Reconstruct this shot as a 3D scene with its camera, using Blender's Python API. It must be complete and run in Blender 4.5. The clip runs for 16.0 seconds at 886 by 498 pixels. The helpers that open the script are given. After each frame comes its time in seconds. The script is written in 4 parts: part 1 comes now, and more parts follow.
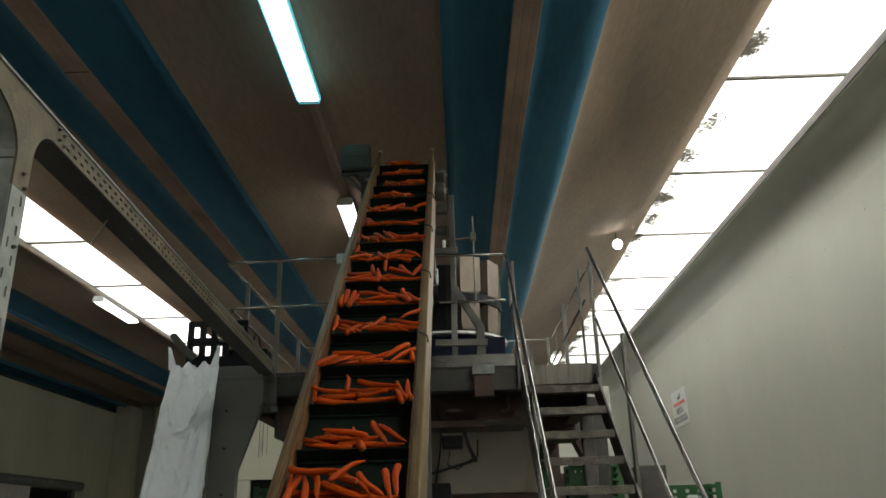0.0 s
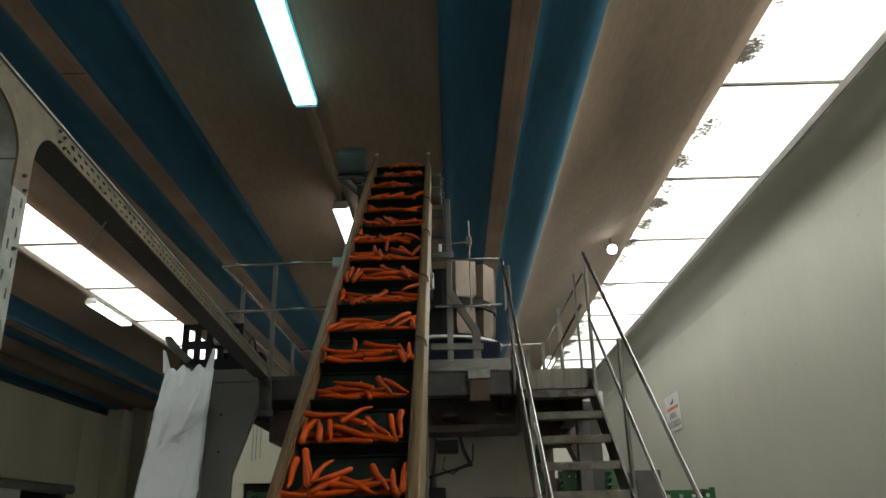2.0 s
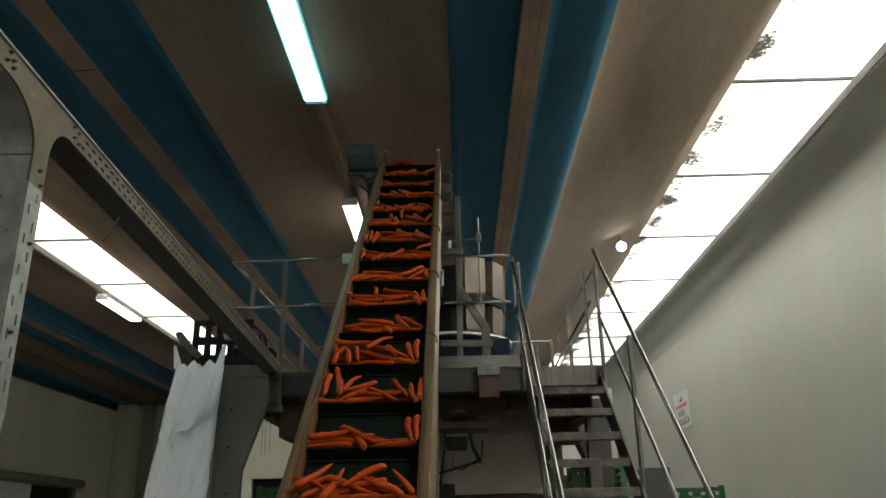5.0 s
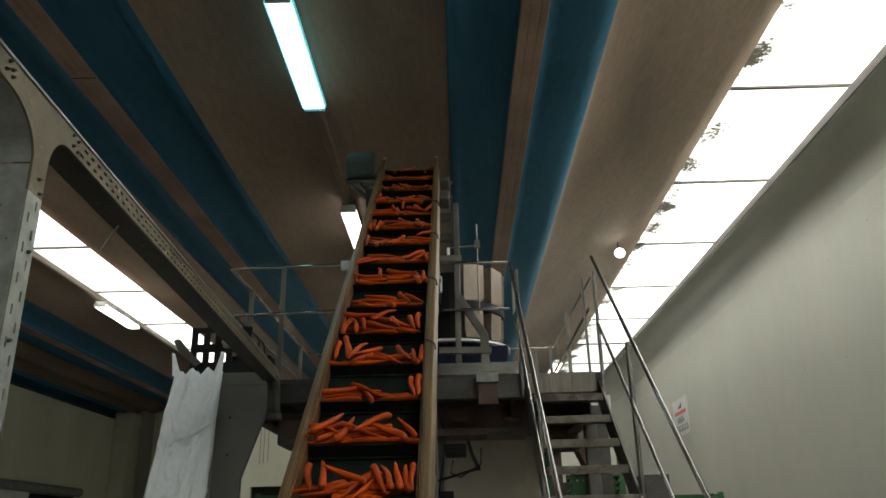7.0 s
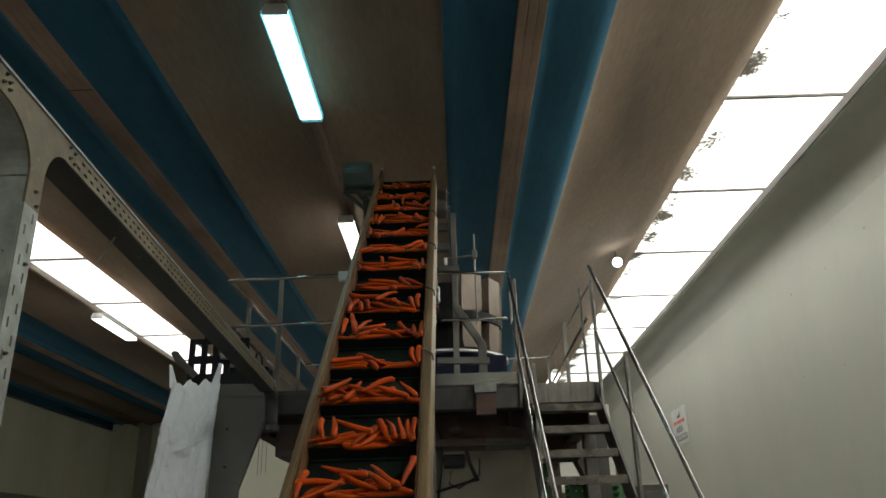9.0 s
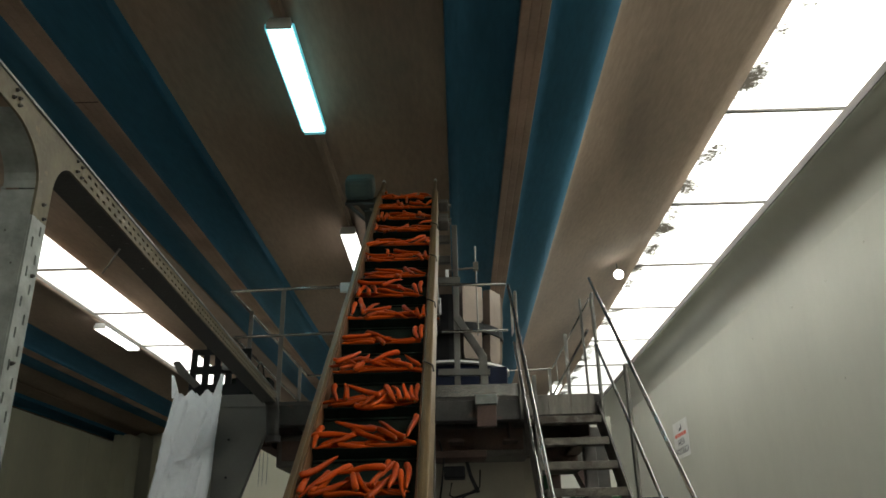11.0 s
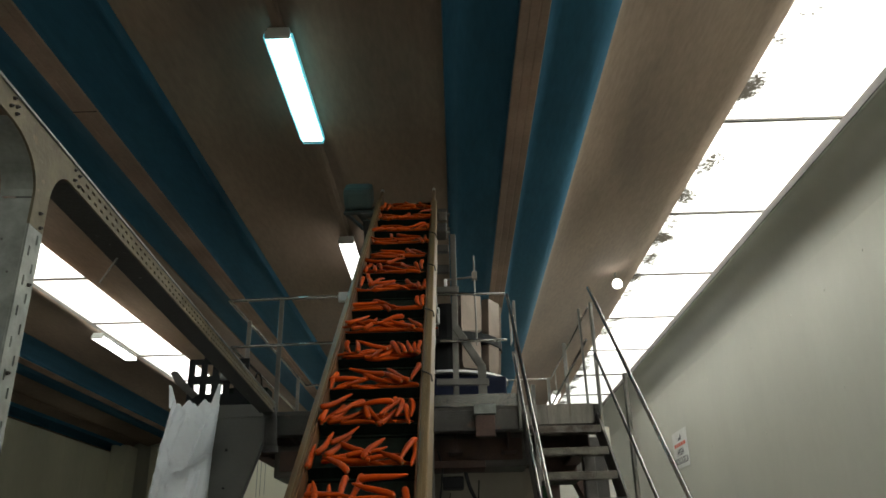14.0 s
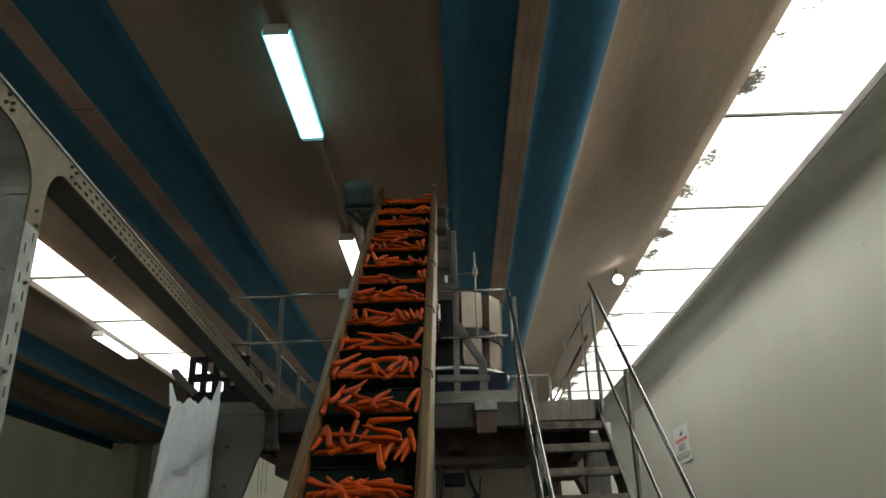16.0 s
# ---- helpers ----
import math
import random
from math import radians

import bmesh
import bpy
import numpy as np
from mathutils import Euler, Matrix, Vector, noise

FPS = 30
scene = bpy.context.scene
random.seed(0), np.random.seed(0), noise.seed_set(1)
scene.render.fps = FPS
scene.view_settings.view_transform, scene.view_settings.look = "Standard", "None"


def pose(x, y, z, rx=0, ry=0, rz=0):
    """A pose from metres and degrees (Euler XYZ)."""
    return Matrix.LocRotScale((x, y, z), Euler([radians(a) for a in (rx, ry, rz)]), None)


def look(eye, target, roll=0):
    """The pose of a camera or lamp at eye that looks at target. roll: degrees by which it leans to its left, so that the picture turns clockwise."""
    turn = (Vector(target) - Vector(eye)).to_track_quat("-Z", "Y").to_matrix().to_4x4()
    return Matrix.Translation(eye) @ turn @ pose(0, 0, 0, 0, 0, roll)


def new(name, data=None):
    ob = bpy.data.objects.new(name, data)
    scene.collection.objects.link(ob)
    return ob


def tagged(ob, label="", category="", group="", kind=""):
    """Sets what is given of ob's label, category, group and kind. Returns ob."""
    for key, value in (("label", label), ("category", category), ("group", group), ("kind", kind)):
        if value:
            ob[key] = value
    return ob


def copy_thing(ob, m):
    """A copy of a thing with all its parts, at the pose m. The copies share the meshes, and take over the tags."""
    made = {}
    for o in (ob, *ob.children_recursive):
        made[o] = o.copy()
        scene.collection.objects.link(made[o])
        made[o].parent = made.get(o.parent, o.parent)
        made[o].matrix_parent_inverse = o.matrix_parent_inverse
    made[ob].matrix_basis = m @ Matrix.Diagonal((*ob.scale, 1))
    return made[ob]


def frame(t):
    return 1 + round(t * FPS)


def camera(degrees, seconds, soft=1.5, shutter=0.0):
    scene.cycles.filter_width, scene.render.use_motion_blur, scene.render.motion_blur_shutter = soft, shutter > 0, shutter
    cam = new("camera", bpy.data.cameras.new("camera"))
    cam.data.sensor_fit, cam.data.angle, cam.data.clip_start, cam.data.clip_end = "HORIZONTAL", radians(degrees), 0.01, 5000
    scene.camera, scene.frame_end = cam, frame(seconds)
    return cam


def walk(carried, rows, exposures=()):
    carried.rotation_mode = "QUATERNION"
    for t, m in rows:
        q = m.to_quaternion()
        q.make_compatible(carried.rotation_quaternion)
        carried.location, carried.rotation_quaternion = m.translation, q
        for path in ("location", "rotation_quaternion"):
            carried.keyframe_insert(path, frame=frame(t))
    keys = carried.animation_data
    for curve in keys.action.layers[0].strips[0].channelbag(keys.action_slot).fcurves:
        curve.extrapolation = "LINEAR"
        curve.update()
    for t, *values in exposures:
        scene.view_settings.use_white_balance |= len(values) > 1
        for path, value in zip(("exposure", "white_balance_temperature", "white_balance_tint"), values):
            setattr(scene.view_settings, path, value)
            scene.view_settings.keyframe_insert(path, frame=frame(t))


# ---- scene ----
cam = camera(59.5, 16.0, soft=1.6)
PATH = [
    (0.0, pose(0.037, 0.001, 1.503, 109.83, 1.51, 1.36)),
    (0.5, pose(0.025, -0.001, 1.504, 109.86, 1.76, 1.21)),
    (1.0, pose(0.017, 0.001, 1.505, 110.30, 1.72, 0.80)),
    (1.5, pose(0.009, 0.003, 1.506, 110.20, 1.37, 0.60)),
    (2.0, pose(0.010, 0.002, 1.505, 110.11, 1.39, 0.77)),
    (2.5, pose(0.011, -0.013, 1.498, 110.16, 1.17, 1.08)),
    (3.0, pose(0.007, -0.013, 1.499, 109.90, 0.89, 1.06)),
    (3.5, pose(0.002, -0.002, 1.499, 109.63, 0.99, 0.96)),
    (4.0, pose(-0.004, 0.004, 1.501, 109.56, 0.93, 1.31)),
    (6.5, pose(-0.003, -0.008, 1.502, 110.51, 1.26, 1.17)),
    (7.0, pose(-0.003, -0.006, 1.502, 110.39, 1.19, 1.22)),
    (7.5, pose(0.000, -0.007, 1.503, 110.37, 1.25, 1.14)),
    (8.0, pose(-0.003, -0.001, 1.505, 110.33, 1.38, 1.18)),
    (8.5, pose(-0.000, -0.003, 1.503, 110.68, 1.40, 1.03)),
    (9.0, pose(-0.001, -0.007, 1.504, 111.12, 1.48, 1.15)),
    (11.5, pose(0.008, -0.049, 1.495, 112.10, 1.17, 1.19)),
    (12.0, pose(0.003, -0.042, 1.498, 112.23, 1.28, 1.05)),
    (12.5, pose(0.005, -0.037, 1.497, 112.03, 1.23, 1.09)),
    (13.0, pose(0.005, -0.036, 1.498, 112.03, 1.23, 1.14)),
    (13.5, pose(0.008, -0.034, 1.495, 112.32, 1.29, 1.02)),
    (14.0, pose(0.006, -0.036, 1.497, 112.65, 1.30, 1.13)),
    (14.5, pose(0.002, -0.028, 1.499, 112.80, 1.20, 1.12)),
    (15.0, pose(0.007, -0.026, 1.496, 112.74, 1.35, 1.21)),
    (15.5, pose(0.014, -0.029, 1.493, 112.75, 1.52, 1.31)),
    (16.0, pose(0.010, -0.019, 1.500, 112.41, 1.52, 1.28)),
]
walk(cam, PATH)

# ---- world and large lights ----
world = bpy.data.worlds.new("world")
scene.world = world
world.use_nodes = True
wn = world.node_tree
sky = wn.nodes.new("ShaderNodeTexSky")
sky.sky_type, sky.sun_disc = "NISHITA", False
sky.sun_elevation, sky.sun_rotation = radians(40), radians(120)
wn.links.new(sky.outputs[0], wn.nodes["Background"].inputs[0])
wn.nodes["Background"].inputs[1].default_value = 0.1
sun = new("sun", bpy.data.lights.new("sun", "SUN"))
sun.data.energy, sun.data.angle, sun.data.color = 1.0, radians(12), (1.0, 0.96, 0.9)
sun.matrix_world = look((10, 20, 30), (0, 8, 0))
scene.view_settings.exposure = 0.0


def sky_lamp(name, x0, x1, y0, y1, z, watts):
    """Daylight that falls through a roof light."""
    lamp = new(name, bpy.data.lights.new(name, "AREA"))
    lamp.data.shape, lamp.data.size, lamp.data.size_y = "RECTANGLE", x1 - x0, y1 - y0
    lamp.data.energy, lamp.data.color = watts, (0.95, 0.985, 0.94)
    lamp.matrix_world = pose((x0 + x1) / 2, (y0 + y1) / 2, z)
    return lamp


# right roof light's daylight: far stretch set weaker to darken the wall there
sky_lamp("skylight_right_daylight", 2.91, 4.4, -6, 17.0, 6.1, 790)
sky_lamp("skylight_right_far_daylight", 2.91, 4.4, 17.0, 23.8, 6.1, 80)
sky_lamp("skylight_left_daylight", -6.5, -5.1, -6, 23.8, 6.02, 680)


# ---- materials ----
def mat(name, color, rough=0.6, metal=0.0, vary=0.25, scale=6.0, fine=60.0, bump=0.15, tint=None, stretch=(1, 1, 1), depth=0.01, spec=0.5, per_object=0.0, stain=None):
    m = bpy.data.materials.new(name)
    m.use_nodes = True
    nt = m.node_tree
    n, l = nt.nodes, nt.links
    b = n["Principled BSDF"]
    b.inputs["Roughness"].default_value, b.inputs["Metallic"].default_value = rough, metal
    b.inputs["Specular IOR Level"].default_value = spec
    tc = n.new("ShaderNodeTexCoord")
    mp = n.new("ShaderNodeMapping")
    mp.inputs["Scale"].default_value = stretch
    l.new(tc.outputs["Object"], mp.inputs[0])
    big, small = n.new("ShaderNodeTexNoise"), n.new("ShaderNodeTexNoise")
    big.inputs["Scale"].default_value, big.inputs["Detail"].default_value = scale, 5
    small.inputs["Scale"].default_value, small.inputs["Detail"].default_value = fine, 3
    l.new(mp.outputs[0], big.inputs[0]), l.new(mp.outputs[0], small.inputs[0])
    dark = tint or tuple(c * (1 - vary) for c in color)
    light = tuple(min(1, c * (1 + vary * 0.6)) for c in color)
    ramp = n.new("ShaderNodeValToRGB")
    ramp.color_ramp.elements[0].position, ramp.color_ramp.elements[1].position = 0.3, 0.7
    ramp.color_ramp.elements[0].color, ramp.color_ramp.elements[1].color = (*dark, 1), (*light, 1)
    l.new(big.outputs[0], ramp.inputs[0])
    mix = n.new("ShaderNodeMix")
    mix.data_type, mix.blend_type = "RGBA", "MULTIPLY"
    mix.inputs[0].default_value = vary
    l.new(ramp.outputs[0], mix.inputs[6]), l.new(small.outputs[0], mix.inputs[7])
    out = mix.outputs[2]
    if stain:
        sn, sr, sm = n.new("ShaderNodeTexNoise"), n.new("ShaderNodeValToRGB"), n.new("ShaderNodeMix")
        sn.inputs["Scale"].default_value, sn.inputs["Detail"].default_value = stain[1], 8
        sr.color_ramp.elements[0].position, sr.color_ramp.elements[1].position = stain[2], stain[2] + 0.08
        sm.data_type = "RGBA"
        sm.inputs[7].default_value = (*stain[0], 1)
        l.new(mp.outputs[0], sn.inputs[0]), l.new(sn.outputs[0], sr.inputs[0])
        l.new(sr.outputs[0], sm.inputs[0]), l.new(out, sm.inputs[6])
        out = sm.outputs[2]
    if per_object:
        oi, hsv, mr = n.new("ShaderNodeObjectInfo"), n.new("ShaderNodeHueSaturation"), n.new("ShaderNodeMapRange")
        mr.inputs[3].default_value, mr.inputs[4].default_value = 1 - per_object, 1 + per_object
        l.new(oi.outputs["Random"], mr.inputs[0]), l.new(mr.outputs[0], hsv.inputs["Value"]), l.new(out, hsv.inputs["Color"])
        out = hsv.outputs[0]
    l.new(out, b.inputs["Base Color"])
    rr = n.new("ShaderNodeMapRange")
    rr.inputs[3].default_value, rr.inputs[4].default_value = max(0.03, rough - 0.12), min(1, rough + 0.12)
    l.new(big.outputs[0], rr.inputs[0]), l.new(rr.outputs[0], b.inputs["Roughness"])
    bp = n.new("ShaderNodeBump")
    bp.inputs["Strength"].default_value, bp.inputs["Distance"].default_value = bump, depth
    l.new(small.outputs[0], bp.inputs["Height"]), l.new(bp.outputs[0], b.inputs["Normal"])
    return m


def glow(name, color, strength):
    m = bpy.data.materials.new(name)
    m.use_nodes = True
    b = m.node_tree.nodes["Principled BSDF"]
    b.inputs["Base Color"].default_value = (0.8, 0.8, 0.8, 1)
    b.inputs["Emission Color"].default_value, b.inputs["Emission Strength"].default_value = (*color, 1), strength
    return m


CONCRETE = mat("brown_concrete", (0.33, 0.24, 0.172), 0.85, vary=0.38, scale=0.9, fine=25, stretch=(1, 0.25, 1))
BLUE = mat("blue_paint", (0.046, 0.168, 0.27), 0.7, vary=0.3, scale=1.2, fine=30, stretch=(1, 0.2, 1), spec=0.15)
STRIP = mat("beam_soffit", (0.42, 0.29, 0.22), 0.8, vary=0.3, scale=1.5, fine=30)
# yellow-cream, paler than WALL to make up for missing light in the side bay
WALL_SIDE = mat("light_lifted_yellow_cream", (0.74, 0.72, 0.57), 0.5, vary=0.12, scale=0.6, fine=9, bump=0.08, stretch=(1, 1, 0.4))
WALL = mat("cream_wall_paint", (0.545, 0.537, 0.466), 0.36, vary=0.08, scale=0.7, fine=9, bump=0.08, stretch=(1, 1, 0.5))
BEAM = mat("shade_dark_dirty_steel", (0.075, 0.07, 0.063), 0.5, 0.4, vary=0.4, scale=6, stain=((0.1, 0.07, 0.055), 7, 0.6))
LEDGE = mat("grey_ledge", (0.13, 0.115, 0.105), 0.75, vary=0.2)
BUCKET = mat("dull_stainless_sheet", (0.25, 0.198, 0.158), 0.4, 0.4, vary=0.15)
TREAD = mat("worn_tread_plate", (0.2, 0.18, 0.145), 0.5, 0.3, vary=0.5, scale=9, fine=90, bump=0.6, stain=((0.07, 0.05, 0.04), 6, 0.55))
LANDING = mat("lit_scuffed_plate", (0.27, 0.245, 0.205), 0.5, 0.3, vary=0.4, scale=5, stretch=(3, 1, 0.6), stain=((0.12, 0.1, 0.08), 4, 0.56))
BIN = mat("dull_cream_steel", (0.44, 0.40, 0.33), 0.6, vary=0.15, scale=3)
HOPPER = mat("dull_grey_sheet", (0.13, 0.126, 0.115), 0.55, 0.3, vary=0.15, scale=4)
POLISH = mat("polished_tube_steel", (0.46, 0.45, 0.43), 0.22, 1.0, vary=0.12, scale=12)
SKIRT = mat("orange_brown_skirt", (0.17, 0.07, 0.02), 0.6, vary=0.35, scale=9)
FLOOR = mat("grey_floor", (0.24, 0.23, 0.21), 0.5, vary=0.3, scale=1.5)
STEEL = mat("brushed_steel", (0.23, 0.22, 0.2), 0.36, 0.85, vary=0.25, scale=5, fine=90, bump=0.1)
DARKSTEEL = mat("dirty_dark_steel", (0.13, 0.12, 0.108), 0.55, 0.6, vary=0.4, scale=5)
CHIPPED = mat("chipped_near_black", (0.055, 0.052, 0.047), 0.6, 0.2, vary=0.4, scale=8, stain=((0.2, 0.2, 0.19), 22, 0.68))
RUST = mat("rusty_girder", (0.11, 0.065, 0.05), 0.75, 0.2, vary=0.5, scale=4)
TAN = mat("tan_rail_steel", (0.19, 0.122, 0.054), 0.45, 0.25, vary=0.3, scale=7, fine=80, stretch=(3, 0.5, 1))
BROWN_TAN = mat("brown_tan_rail", (0.165, 0.092, 0.034), 0.45, 0.25, vary=0.35, scale=7, fine=80, stretch=(3, 0.5, 1))
CREAM = mat("cream_painted_steel", (0.15, 0.125, 0.076), 0.55, 0.0, spec=0.25, vary=0.35, scale=8, fine=50, stain=((0.22, 0.15, 0.09), 14, 0.66))
GALV = mat("galvanised_steel", (0.30, 0.315, 0.29), 0.5, 0.4, vary=0.3, scale=14)
BELT = mat("dark_green_belt", (0.011, 0.0175, 0.013), 0.75, vary=0.4, scale=20, fine=120, spec=0.06)
CARROT = mat("carrot_skin", (0.4, 0.052, 0.0025), 0.4, spec=0.12, vary=0.22, scale=14, fine=90, bump=0.3, per_object=0.22)
CARROT_TIP = mat("carrot_crown", (0.28, 0.16, 0.05), 0.7)
BLACK = mat("black_plastic", (0.012, 0.012, 0.013), 0.6, vary=0.3, spec=0.2)
GREEN = mat("green_crate_plastic", (0.012, 0.09, 0.02), 0.45, vary=0.2)
ORANGE = mat("orange_crate_plastic", (0.42, 0.07, 0.008), 0.45, vary=0.2)
BAG = mat("white_woven_bag", (0.95, 0.97, 1.0), 0.24, vary=0.02, scale=7, fine=7, bump=0.6, depth=0.05, stretch=(1.3, 1, 0.7))
NAVY = mat("navy_paint", (0.004, 0.008, 0.03), 0.5, spec=0.2, vary=0.3)
MOTOR = mat("grey_green_enamel", (0.072, 0.098, 0.088), 0.5, vary=0.2)
WHITE = mat("white_plastic", (0.75, 0.75, 0.72), 0.5, vary=0.1)
RED = mat("red_print", (0.75, 0.13, 0.08), 0.6, vary=0.1)
INK = mat("dark_print", (0.06, 0.06, 0.07), 0.6, vary=0.1)
TUBE = glow("fluorescent_diffuser", (0.42, 0.93, 1.0), 5.5)
TUBE_HALO = glow("halo_strip", (0.07, 0.55, 0.66), 0.75)
TUBE_FAR = glow("fluorescent_diffuser_far", (1.0, 0.98, 0.93), 4.0)
FLOOD = glow("floodlight_glass", (1.0, 0.97, 0.9), 22.0)


def pane_material(name, clean):
    """Milky corrugated roof-light sheet with moss and dirt in patches."""
    m = bpy.data.materials.new(name)
    m.use_nodes = True
    nt = m.node_tree
    n, l = nt.nodes, nt.links
    n.remove(n["Principled BSDF"])
    tc, noise_a, noise_b = n.new("ShaderNodeTexCoord"), n.new("ShaderNodeTexNoise"), n.new("ShaderNodeTexNoise")
    noise_a.inputs["Scale"].default_value, noise_a.inputs["Detail"].default_value = 1.7, 3
    noise_b.inputs["Scale"].default_value, noise_b.inputs["Detail"].default_value = 22, 9
    noise_b.inputs["Roughness"].default_value = 0.75
    l.new(tc.outputs["Object"], noise_a.inputs[0]), l.new(tc.outputs["Object"], noise_b.inputs[0])
    sep, edge = n.new("ShaderNodeSeparateXYZ"), n.new("ShaderNodeMapRange")
    l.new(tc.outputs["Generated"], sep.inputs[0]), l.new(sep.outputs[0], edge.inputs[0])
    edge.inputs[1].default_value, edge.inputs[2].default_value = 0.16, 0.34
    edge.inputs[3].default_value, edge.inputs[4].default_value = 1.38, 0.8
    near, mul = n.new("ShaderNodeMath"), n.new("ShaderNodeMath")
    near.operation = mul.operation = "MULTIPLY"
    l.new(noise_a.outputs[0], near.inputs[0]), l.new(edge.outputs[0], near.inputs[1])
    l.new(near.outputs[0], mul.inputs[0]), l.new(noise_b.outputs[0], mul.inputs[1])
    ramp = n.new("ShaderNodeValToRGB")
    ramp.color_ramp.elements[0].position, ramp.color_ramp.elements[1].position = 0.335 + clean, 0.42 + clean
    ramp.color_ramp.elements[0].color, ramp.color_ramp.elements[1].color = (0.92, 0.92, 0.9, 1), (0.1, 0.09, 0.075, 1)
    l.new(mul.outputs[0], ramp.inputs[0])
    tr, df, mix = n.new("ShaderNodeBsdfTranslucent"), n.new("ShaderNodeBsdfDiffuse"), n.new("ShaderNodeMixShader")
    mix.inputs[0].default_value = 0.25
    l.new(ramp.outputs[0], tr.inputs[0]), l.new(ramp.outputs[0], df.inputs[0])
    l.new(tr.outputs[0], mix.inputs[1]), l.new(df.outputs[0], mix.inputs[2])
    l.new(mix.outputs[0], n["Material Output"].inputs[0])
    return m


PANE = pane_material("mossy_rooflight", -0.012)
PANE_CLEAN = pane_material("milky_rooflight", 0.2)


def let_light_through(m, share):
    """Thin plastic film: part of the light goes through it."""
    n, l = m.node_tree.nodes, m.node_tree.links
    tr, mix = n.new("ShaderNodeBsdfTranslucent"), n.new("ShaderNodeMixShader")
    tr.inputs[0].default_value = (0.85, 0.88, 0.95, 1)
    mix.inputs[0].default_value = share
    l.new(n["Principled BSDF"].outputs[0], mix.inputs[1]), l.new(tr.outputs[0], mix.inputs[2])
    l.new(mix.outputs[0], n["Material Output"].inputs[0])


let_light_through(BAG, 0.25)


def crumple(m):
    """Sharp creases of crumpled film."""
    n, l = m.node_tree.nodes, m.node_tree.links
    tc, mp, vo, bp = n.new("ShaderNodeTexCoord"), n.new("ShaderNodeMapping"), n.new("ShaderNodeTexNoise"), n.new("ShaderNodeBump")
    mp.inputs["Scale"].default_value, mp.inputs["Rotation"].default_value = (1.0, 1.0, 0.4), (0.25, 0.45, 0.2)
    vo.noise_type = "RIDGED_MULTIFRACTAL"
    vo.inputs["Offset"].default_value = 1.0
    vo.inputs["Scale"].default_value, vo.inputs["Detail"].default_value = 6.5, 3.5
    bp.inputs["Strength"].default_value, bp.inputs["Distance"].default_value = 0.5, 0.015
    l.new(tc.outputs["Object"], mp.inputs[0]), l.new(mp.outputs[0], vo.inputs["Vector"]), l.new(vo.outputs[0], bp.inputs["Height"])
    first = n["Bump"]
    l.new(first.outputs[0], bp.inputs["Normal"]), l.new(bp.outputs[0], n["Principled BSDF"].inputs["Normal"])


crumple(BAG)


# ---- building helpers ----
def add_box(bm, lo, hi, m=None, bevel=0.0):
    lo, hi = Vector(lo), Vector(hi)
    made = bmesh.ops.create_cube(bm, size=1, matrix=(m or Matrix()) @ Matrix.Translation((lo + hi) / 2) @ Matrix.Diagonal((*(hi - lo), 1)))
    if bevel:
        edges = list({e for v in made["verts"] for e in v.link_edges})
        bmesh.ops.bevel(bm, geom=edges, offset=bevel, segments=2, affect="EDGES", profile=0.6)


def add_bar(bm, a, b, w, h=None, bevel=0.0):
    """A square bar from a to b, w wide and h high."""
    a, b = Vector(a), Vector(b)
    d = b - a
    m = Matrix.Translation((a + b) / 2) @ d.to_track_quat("Y", "Z").to_matrix().to_4x4()
    h = h or w
    add_box(bm, (-w / 2, -d.length / 2, -h / 2), (w / 2, d.length / 2, h / 2), m, bevel)


def add_tube(bm, a, b, r, segments=12, r2=None):
    a, b = Vector(a), Vector(b)
    d = b - a
    m = Matrix.Translation((a + b) / 2) @ d.to_track_quat("Z", "Y").to_matrix().to_4x4()
    bmesh.ops.create_cone(bm, cap_ends=True, segments=segments, radius1=r, radius2=r if r2 is None else r2, depth=d.length, matrix=m)


def add_pipe(bm, points, r, segments=12):
    """A bent pipe through points."""
    points = [Vector(p) for p in points]
    rings = []
    up = Vector((0.13, 0.21, 1)).normalized()
    for i, p in enumerate(points):
        d = (points[min(i + 1, len(points) - 1)] - points[max(i - 1, 0)]).normalized()
        side = d.cross(up)
        side = side.normalized() if side.length > 1e-3 else Vector((1, 0, 0))
        top = side.cross(d)
        rings.append([bm.verts.new(p + r * (math.cos(k * math.tau / segments) * side + math.sin(k * math.tau / segments) * top)) for k in range(segments)])
    for p, q in zip(rings, rings[1:]):
        for k in range(segments):
            bm.faces.new((p[k], p[(k + 1) % segments], q[(k + 1) % segments], q[k]))
    bm.faces.new(rings[0][::-1]), bm.faces.new(rings[-1])


def arc(center, r, a0, a1, axis, n=7):
    """Points of an arc in the plane at right angles to the axis ('x' or 'y'), angles in degrees."""
    pts = []
    for i in range(n):
        a = radians(a0 + (a1 - a0) * i / (n - 1))
        c, s = r * math.cos(a), r * math.sin(a)
        pts.append(Vector(center) + (Vector((0, c, s)) if axis == "x" else Vector((c, 0, s))))
    return pts


def add_plate(bm, outline, thick, to):
    """A flat outline (list of points in order) given a thickness along the vector to."""
    to = Vector(to).normalized() * thick
    a = [bm.verts.new(Vector(p)) for p in outline]
    b = [bm.verts.new(Vector(p) + to) for p in outline]
    bm.faces.new(a[::-1]), bm.faces.new(b)
    for i in range(len(a)):
        j = (i + 1) % len(a)
        bm.faces.new((a[i], a[j], b[j], b[i]))


